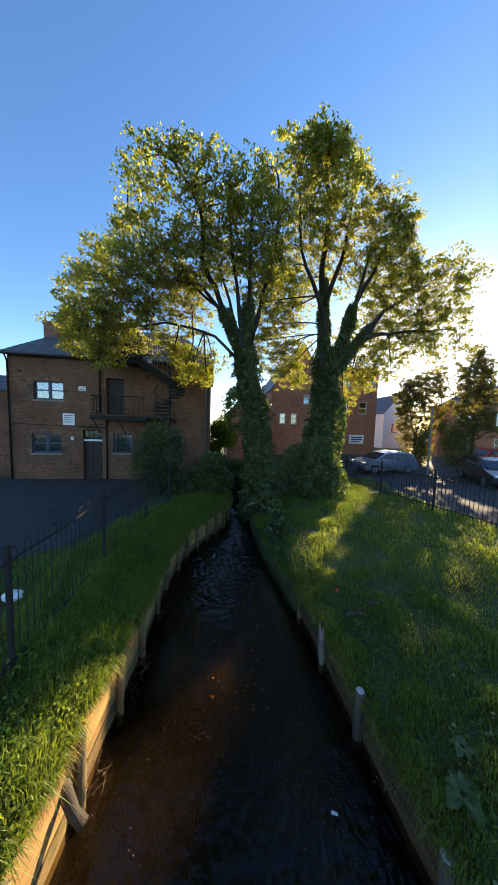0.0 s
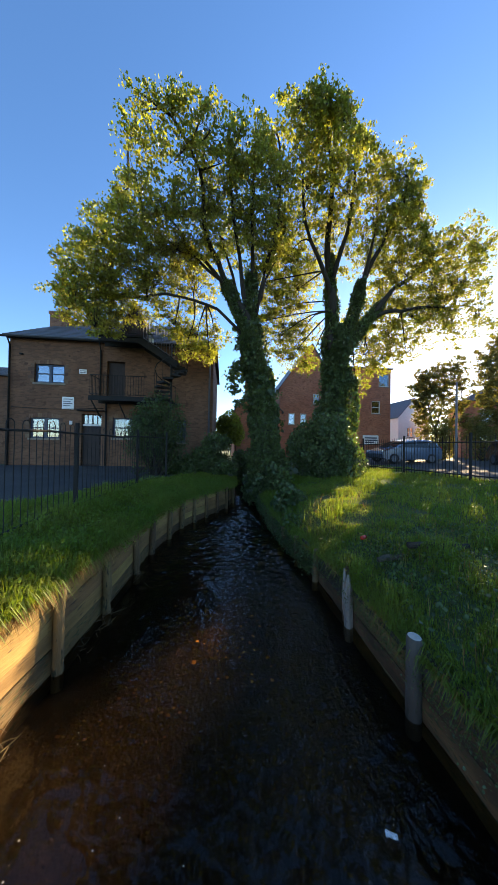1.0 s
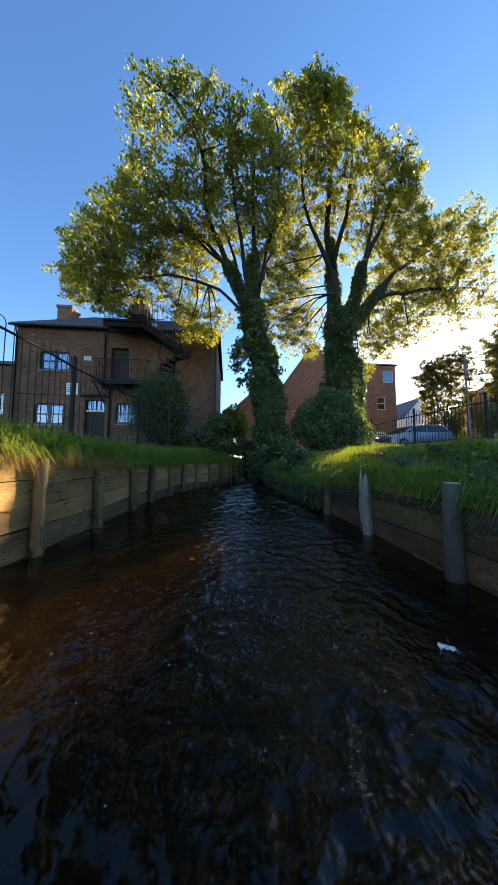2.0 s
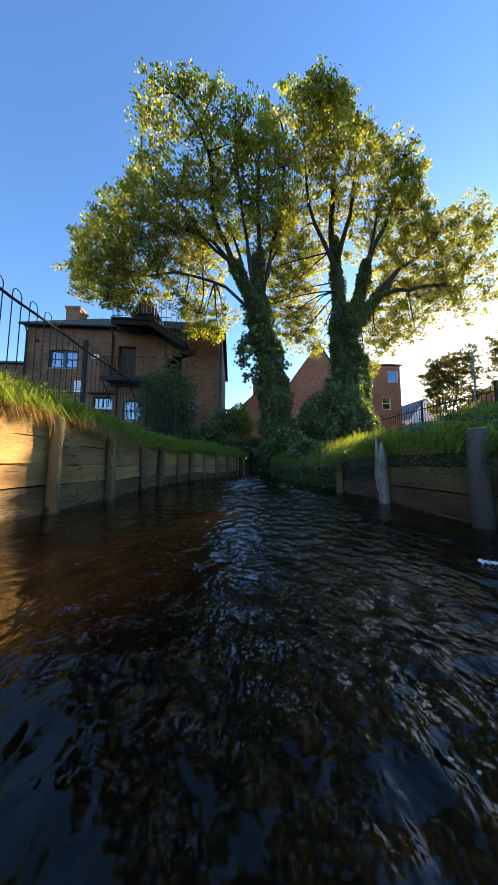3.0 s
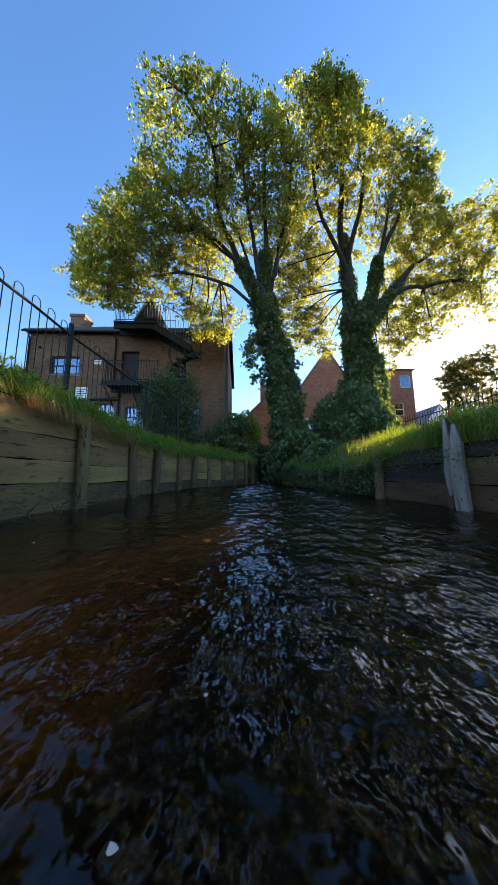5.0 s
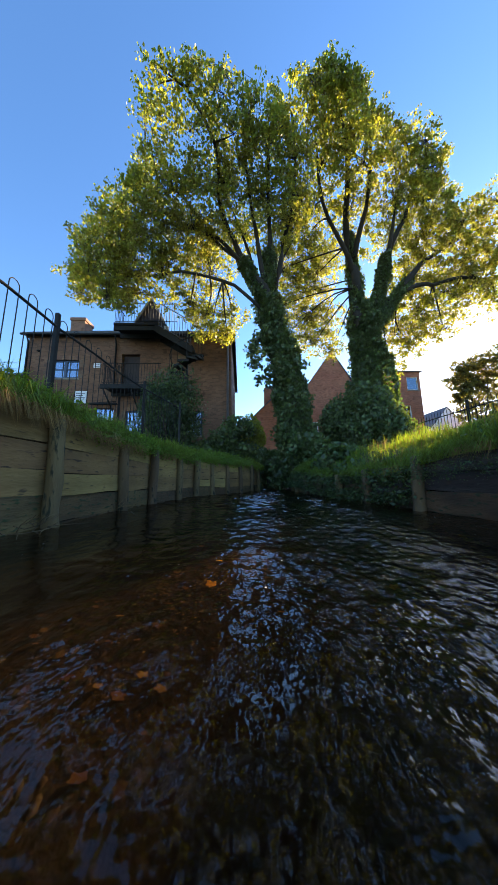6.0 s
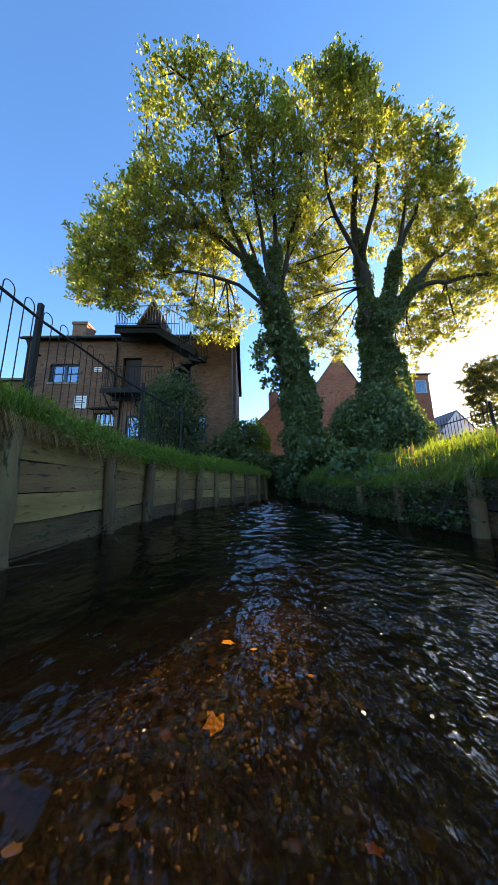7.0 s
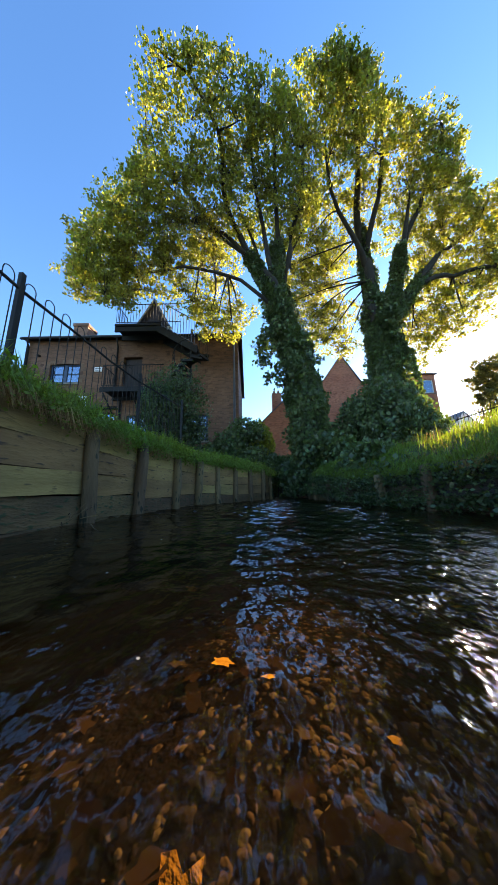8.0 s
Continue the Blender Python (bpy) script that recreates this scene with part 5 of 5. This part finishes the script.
# tall seeding grass in the strip of sun
P = np.concatenate([scatter(350, 1, 0.0, 0.9, 7.6, 10.2, grng), np.array([(3.6 + 5.4 * u + v, 8.6 + 5.8 * u, height(3.6 + 5.4 * u + v, 8.6 + 5.8 * u)) for u, v in zip(grng.random(1600), grng.uniform(-0.6, 0.5, 1600))])])
blades("tall_grass", "tall yellow-green seeding grass in the sun", P, grng.uniform(0.14, 0.32, len(P)), 0.004, GRASS, 9, 0.7)


def weeds(name, label, n, side, d0, d1, y0, y1, size, seed, zlift=0.06, material=None):
    rng = np.random.default_rng(seed)
    c = scatter(n // 14, side, d0, d1, y0, y1, rng)
    C = np.repeat(c, 14, 0) + rng.normal(size=(len(c) * 14, 3)) * (0.07, 0.1, 0.06) + (0, 0, zlift)
    L = leaf_cards(C, size, rng, 0.0)
    return tagged(soup(name, L, 4, material or LEAF_DARK), label, "weeds", kind="stuff")


weeds("weeds", "broad-leaved green weeds in the bank grass", 22000, -1, 0.02, 2.0, 2.5, 14, 0.045, 31, 0.14, GRASS)
weeds("weeds", "broad-leaved weeds on the shaded bank", 9000, 1, 0.0, 2.8, 2.5, 7.6, 0.045, 32, 0.06)
weeds("weeds", "leafy weeds spilling over the plank wall", 9000, -1, -0.14, 0.1, 7.6, 15, 0.032, 33, 0.02, GRASS)
weeds("weeds", "leafy weeds growing from the grey planks", 8000, 1, -0.1, 0.1, 7.9, 13.5, 0.04, 34, -0.08)
weeds("weeds", "sprigs and moss hanging on the grey planks", 3600, 1, -0.12, 0.02, 4.4, 8.0, 0.018, 37, -0.12)
weeds("weeds", "leafy weeds low on the grey planks", 5000, 1, -0.14, 0.0, 8.1, 14, 0.042, 35, -0.32)


def bush(name, label, c, r, count, size, seed, material=None, category="bush", lumps=16, droop=0.8, stems=7, thick=0.05):
    """A shrub: stems from the ground, a lumpy shell of drooping leaves."""
    rng = np.random.default_rng(seed)
    c = Vector(c)
    gz = height(c.x, c.y)
    o = empty(name, (c.x, c.y, gz), label, category)
    tubes = []
    dz = c.z - gz
    centres, C = [], []
    for i in range(lumps):
        d = Vector(rng.normal(size=3)).normalized()
        k = rng.uniform(0.45, 0.8)
        centres.append(Vector((d.x * r[0] * k, d.y * r[1] * k, dz + d.z * r[2] * k)))
    for i in range(stems):
        e = centres[i % lumps]
        tubes.append(tube(curve_between((float(rng.normal() * 0.12), float(rng.normal() * 0.12), -0.1), e, rng, 0.08, 5), [thick, 0.8 * thick, 0.6 * thick, 0.4 * thick, 0.2 * thick], 5, False))
    V, F = join_tubes(tubes)
    raw("stems", V, F, BARK, o, "thin brown stems", True)
    for e in centres:
        k = count // lumps
        d = rng.normal(size=(k, 3))
        d /= np.linalg.norm(d, axis=1)[:, None]
        rad = rng.uniform(0.35, 1.0, (k, 1)) ** 0.5
        q = rng.uniform(0.28, 0.55)
        C.append(np.array(e) + d * rad * np.array(r) * q + rng.normal(size=(k, 3)) * 0.05)
    C = np.concatenate(C)
    C = C[C[:, 2] > 0.02 - (0.9 if gz > 0.5 and c.z < 1.5 else 0)]
    soup("foliage", leaf_cards(C, size, rng, droop), 4, material or LEAF_DARK, o)
    return o


bush("bush", "large dark green ivy bush at the tree foot", (6.1, 14.4, 2.45), (1.5, 1.2, 1.75), 36000, 0.115, 41, None, "bush", 30, 1.6)
bush("bush", "low tangled green bush over the water edge", (3.55, 11.6, 0.6), (0.65, 1.1, 0.55), 6500, 0.12, 42, None, "bush", 12)
bush("bush", "low tangled green bush over the water edge", (3.5, 13.2, 1.1), (0.8, 1.0, 1.0), 6500, 0.13, 43, None, "bush", 12)
bush("bush", "low leafy growth on the grey planks", (3.25, 9.9, 0.35), (0.3, 0.8, 0.32), 2600, 0.1, 44, None, "bush", 10)
bush("bush", "dark green hedge at the bend of the stream", (0.9, 16.0, 1.9), (1.3, 1.4, 1.1), 11000, 0.13, 45, None, "bush", 16)
bush("bush", "dark green hedge along the yard edge", (-0.6, 15.6, 1.5), (1.1, 1.0, 0.8), 6500, 0.12, 46, None, "bush", 12)
bush("elder_shrub", "tall leafy green shrub before the brick house", (-1.65, 14.5, 3.05), (1.4, 1.0, 1.8), 12000, 0.085, 47, ELDER, "shrub", 54, 0.8, 22)
bush("bush", "dark bush closing the bend of the stream", (2.7, 19.6, 1.2), (1.0, 0.8, 1.2), 5000, 0.15, 49, None, "bush", 12)
bush("bush", "bright green bush beyond the house corner", (1.9, 23.5, 3.4), (1.3, 1.2, 2.0), 8000, 0.18, 48, LEAF, "bush", 14)

bush("bush", "straggling backlit shrubs along the car park", (18.9, 21.6, 3.1), (1.5, 0.9, 1.7), 5200, 0.13, 55, LEAF_DULL, "bush", 26, 0.4, 14)
bush("bush", "straggling backlit shrubs along the car park", (21.8, 20.8, 3.3), (1.7, 0.9, 1.9), 5200, 0.13, 56, LEAF_DULL, "bush", 26, 0.4, 14)
def dock_plant(x, y, n, size, seed):
    """A rosette of broad ribbed leaves, each bent down at its tip."""
    rng = np.random.default_rng(seed)
    o = empty("dock_plant", (x, y, height(x, y)), "broad-leaved pale green dock plant in the grass", "plant")
    for i in range(n):
        an = 2 * math.pi * i / n + float(rng.uniform(-0.3, 0.3))
        L = size * float(rng.uniform(0.7, 1.2))
        lift = float(rng.uniform(0.35, 0.8))
        V, F = [], []
        for k in range(7):
            u = k / 6
            w = 0.3 * L * math.sin(math.pi * (0.06 + 0.92 * u)) ** 0.8
            r, z = L * (0.15 + 0.85 * u), 0.08 + L * (lift * u - 0.75 * u * u)
            for q in (-1, 0, 1):
                V.append((r * math.cos(an) - q * w * math.sin(an), r * math.sin(an) + q * w * math.cos(an), z + 0.18 * w * abs(q) + 0.01 * math.sin(9 * u + i) * q))
        for k in range(6):
            for q in (0, 1):
                a = 3 * k + q
                F.append((a, a + 1, a + 4, a + 3))
        raw("leaf", V, F, DOCK, o, "", True)
    return o


DOCK = mat("dock_leaf", (0.07, 0.12, 0.03), (0.12, 0.17, 0.05), 0.45, 6, 40, 0.3, vary=0.2, translucent=0.3, thin=(1.8, 2.0, 0.8))
dock_plant(3.6, 4.45, 9, 0.19, 91)
dock_plant(3.9, 4.72, 7, 0.16, 92)
bush("dead_weed_clump", "sparse brown-green dried weed stalks in the grass", (6.45, 6.8, 1.7), (0.45, 0.4, 0.5), 500, 0.04, 93, LEAF_DULL, "weeds", 18, 0.3, 18, 0.007)


tree("tree", "small backlit tree beside the car park", [(19.7, 22.8, 1.6), (19.7, 22.8, 3.2), (19.6, 22.8, 4.6)], [0.16, 0.13, 0.11],
    [([(19.6, 22.8, 4.0), (18.9, 22.7, 6.0), (18.5, 22.6, 8.4)], 0.09, 0.03), ([(19.6, 22.8, 4.4), (20.3, 22.9, 6.5), (20.5, 22.9, 8.8)], 0.09, 0.03), ([(19.7, 22.8, 3.6), (21.1, 22.8, 5.0), (22.1, 22.8, 7.4)], 0.07, 0.03)],
    [(18.1, 22.6, 5.2, 0.9), (18.2, 22.6, 7.0, 1.0), (18.8, 22.7, 8.7, 1.0), (20.4, 22.9, 9.4, 1.0), (20.2, 22.9, 7.4, 1.1), (19.3, 22.8, 5.9, 1.0), (21.9, 22.8, 6.6, 1.1), (21.8, 22.8, 8.6, 1.1), (17.95, 22.7, 8.9, 0.7), (18.3, 22.7, 3.8, 0.7), (20.6, 22.7, 4.6, 0.9), (22.6, 22.8, 5.0, 1.0), (21.4, 22.4, 9.9, 0.9), (19.3, 22.9, 7.6, 0.9), (17.4, 22.7, 7.8, 0.7), (17.6, 22.7, 6.3, 0.6)], 0.12, 50, 12, 34, LEAF_DULL)
tree("tree", "leafy green tree at the car park edge", [(23.7, 21.0, 1.6), (23.7, 21.0, 3.4), (23.6, 21.0, 5.0)], [0.2, 0.16, 0.12],
    [([(23.6, 21.0, 4.4), (22.8, 20.9, 6.6), (22.4, 20.8, 9.0)], 0.1, 0.03), ([(23.6, 21.0, 4.8), (24.6, 21.0, 7.0), (25.0, 21.0, 9.4)], 0.1, 0.03)],
    [(22.1, 20.8, 5.6, 1.2), (22.0, 20.8, 7.6, 1.3), (22.5, 20.9, 9.8, 1.3), (24.3, 21.0, 10.6, 1.3), (25.1, 21.0, 8.8, 1.4), (24.6, 21.0, 7.0, 1.4), (23.4, 20.8, 5.0, 1.2), (25.5, 21.0, 5.2, 1.2), (23.5, 20.9, 8.6, 1.2), (23.3, 20.9, 11.4, 1.0)], 0.13, 50, 13, 34, LEAF_DULL)


# ---- stream bed and litter ----
def pebbles(n, y0, y1, size0, size1, seed, name, label, material, bar=None):
    rng = np.random.default_rng(seed)
    V, F = [], []
    base = [Vector((0, 0, 0.2))] + [Vector((rr * math.cos(k * 1.047), rr * math.sin(k * 1.047), zz)) for rr, zz in ((0.6, 0.17), (1.0, 0.02)) for k in range(6)]
    faces = [(0, 1 + k, 1 + (k + 1) % 6) for k in range(6)] + [(1 + k, 7 + k, 7 + (k + 1) % 6, 1 + (k + 1) % 6) for k in range(6)]
    for _ in range(n):
        y = rng.uniform(y0, y1)
        x = xl(y) + (xr(y) - xl(y)) * rng.uniform(0.03, 0.97)
        if bar:
            x, y = bar[0] + bar[2] * rng.normal(), bar[1] + bar[3] * rng.normal()
        z = bed_z(x, y) - 0.002
        sc = rng.uniform(size0, size1)
        a = rng.uniform(0, 6.28)
        o = len(V)
        for b in base:
            p = Vector((b.x * rng.uniform(0.8, 1.2), b.y * rng.uniform(0.5, 0.9), b.z * rng.uniform(0.6, 1.1))) * sc
            V.append((x + p.x * math.cos(a) - p.y * math.sin(a), y + p.x * math.sin(a) + p.y * math.cos(a), z + p.z))
        F += [tuple(i + o for i in f) for f in faces]
    return tagged(raw(name, V, F, material, None, "", True), label, "stones", kind="stuff")


pebbles(9000, 2.5, 14, 0.008, 0.028, 51, "pebbles", "dark brown pebbles on the stream bed, dimmed for the murky water", STONE_DIM)
# paler copy of the pebbles: the sunlit patch of bed is in this colour
STONE_LIT = mat("tan_lit_pebble", (0.06, 0.039, 0.02), (0.125, 0.083, 0.042), 0.8, 6, 40, 0.3, vary=0.3, gloss=0.0)
pebbles(8000, 5, 9, 0.004, 0.012, 52, "pebbles", "tan and brown gravel added on the stream bed, paler for the sunlit patch", STONE_LIT, (1.2, 7.0, 0.42, 0.52))
ORANGE = mat("fallen_leaf", (0.4, 0.16, 0.02), (0.7, 0.36, 0.05), 0.7, 30, 90, 0.3, c3=(0.2, 0.09, 0.02), vary=0.45, translucent=0.3, gloss=0.0)
# brown leaves, darkened like the bed for light lost in the water
BROWN_LEAF = mat("brown_leaf", (0.02, 0.012, 0.007), (0.06, 0.033, 0.015), 0.8, 6, 30, 0.05, vary=0.4, translucent=0.2, gloss=0.0)


def fallen(name, label, n, y0, y1, u0, u1, r0, r1, lift, material, seed):
    """Flat five-lobed leaves lying on the bed."""
    rng = np.random.default_rng(seed)
    V = []
    for _ in range(n):
        y, u = rng.uniform(y0, y1), rng.uniform(u0, u1)
        x = xl(y) + (xr(y) - xl(y)) * u
        z = bed_z(x, y) + 0.006 + rng.uniform(0.0, lift)
        a, r = rng.uniform(0, 6.28), rng.uniform(r0, r1)
        for k in range(14):
            t = a + k * 0.4488
            q = r * (0.8 + 0.16 * math.cos(5 * (t - a)) + rng.uniform(-0.22, 0.22))
            V.append((x + q * math.cos(t), y + q * math.sin(t) * 0.85, z + 0.25 * q * math.sin(t + a)))
    return tagged(soup(name, V, 14, material), label, "leaves", kind="stuff")


fallen("fallen_leaves", "orange fallen leaves on the stream bed", 24, 6.3, 7.5, 0.4, 0.68, 0.014, 0.034, 0.012, ORANGE, 61)
fallen("fallen_leaves", "scattered orange leaves on the stream bed", 14, 3.5, 11, 0.1, 0.9, 0.015, 0.035, 0.003, ORANGE, 62)
fallen("fallen_leaves", "sodden brown leaves on the stream bed", 1500, 5.8, 11, 0.05, 0.95, 0.008, 0.028, 0.002, BROWN_LEAF, 63)


# pale flat flecks stand in for glints and bubbles, besides bits of leaf
FLECK = mat("pale_fleck", (0.34, 0.3, 0.24), (0.5, 0.46, 0.4), 0.7, 30, 90, 0.0, vary=0.4)
rng_flecks = np.random.default_rng(64)
V = []
for _ in range(150):
    y = rng_flecks.uniform(3.4, 9.5)
    x = xl(y) + (xr(y) - xl(y)) * rng_flecks.uniform(0.05, 0.95)
    a, r = rng_flecks.uniform(0, 6.28), rng_flecks.uniform(0.002, 0.007)
    V += [(x + r * q * math.cos(a + k * 1.0472), y + r * q * math.sin(a + k * 1.0472), 0.012 + 0.2 * r * math.sin(k * 2.1)) for k, q in enumerate(rng_flecks.uniform(0.5, 1.1, 6))]
tagged(soup("floating_flecks", V, 6, FLECK), "pale flecks on the water for glints, bubbles and bits of leaf", "debris", kind="stuff")


def log(loc, length, r, turn, label, dip=0.0):
    o = [(-length / 2, 0, 0), (-length * 0.2, 0.01, 0.01), (length * 0.25, -0.02, 0.0), (length / 2, 0, 0.01)]
    V, F = tube(o, [r * 0.9, r, r * 0.92, r * 0.8], 10)
    V = [v + Vector((0, 0.012 * noise.noise((v.x * 5, v.y * 20, 1)), 0.012 * noise.noise((v.x * 5, v.z * 20, 2)))) for v in V]
    ob = raw("log", V, F, TIMBER_GREY, None, "", True)
    ob.matrix_basis = pose(*loc, 0, -dip, turn)
    return tagged(ob, label, "log")


log((4.6, 6.85, height(4.6, 6.85) + 0.05), 0.9, 0.05, -8, "grey weathered log lying in the grass")
log((xl(5.2) + 0.06, 5.2, 0.5), 0.62, 0.07, -28, "grey broken post leaning on the plank wall", -38)
log((3.85, 6.9, height(3.85, 6.9) + 0.04), 0.45, 0.045, 12, "short grey log lying in the grass")


def twigs(c, n, seed):
    rng = np.random.default_rng(seed)
    tubes = []
    for _ in range(n):
        p = Vector(c) + Vector((float(rng.normal() * 0.1), float(rng.normal() * 0.25), float(abs(rng.normal()) * 0.04)))
        q = p + Vector((float(rng.uniform(0.0, 0.2)), float(rng.normal() * 0.13), float(rng.uniform(-0.05, 0.12))))
        tubes.append(tube(curve_between(p, q, rng, 0.12, 4), [0.004, 0.0035, 0.003, 0.0015], 5, False))
    V, F = join_tubes(tubes)
    tagged(raw("twigs", V, F, POST), "tangle of thin twigs caught at the plank wall", "debris", kind="stuff")


twigs((xl(6.9) + 0.15, 7.0, 0.02), 26, 71)
twigs((xl(5.6) + 0.12, 5.6, 0.02), 16, 72)
twigs((xl(8.0) + 0.12, 8.1, 0.02), 10, 73)


def carrier_bag(loc):
    bm = bmesh.new()
    bmesh.ops.create_icosphere(bm, subdivisions=3, radius=0.13)
    for v in bm.verts:
        k = 1 + 0.35 * noise.noise(v.co * 9) + 0.2 * noise.noise(v.co * 22)
        v.co = Vector((v.co.x * 1.25 * k, v.co.y * k, max(-0.05, v.co.z * 0.75 * k)))
    ob = finish("carrier_bag", bm, WHITE)
    ob.location = loc
    return tagged(ob, "crumpled pale blue-white plastic bag in grass", "litter")


carrier_bag((-2.9, 7.6, height(-2.9, 7.6) + 0.08))


def wrapper(loc):
    bm = bmesh.new()
    bmesh.ops.create_grid(bm, x_segments=9, y_segments=6, size=0.5)
    for v in bm.verts:
        v.co = Vector((v.co.x * 0.075, v.co.y * 0.028, 0.012 + 0.024 * noise.noise((v.co.x * 6, v.co.y * 6, 2)) + 0.004 * noise.noise((v.co.x * 20, v.co.y * 20, 2))))
    bmesh.ops.solidify(bm, geom=bm.faces[:], thickness=0.002)
    ob = finish("wrapper", bm, WHITE)
    ob.matrix_basis = pose(*loc, 0, 0, -20)
    return tagged(ob, "small crumpled white wrapper floating on the water", "litter")


wrapper((2.45, 4.95, 0.003))


def can(loc):
    V, F = tube([(-0.06, 0, 0), (-0.055, 0, 0), (0.05, 0, 0), (0.06, 0, 0)], [0.022, 0.033, 0.033, 0.022], 12)
    ob = raw("drink_can", V, F, REDPAINT, None, "", True)
    ob.matrix_basis = pose(*loc, 0, 0, 30)
    return tagged(ob, "small red drink can lying in grass", "litter")


can((3.75, 7.45, height(3.75, 7.45) + 0.12))
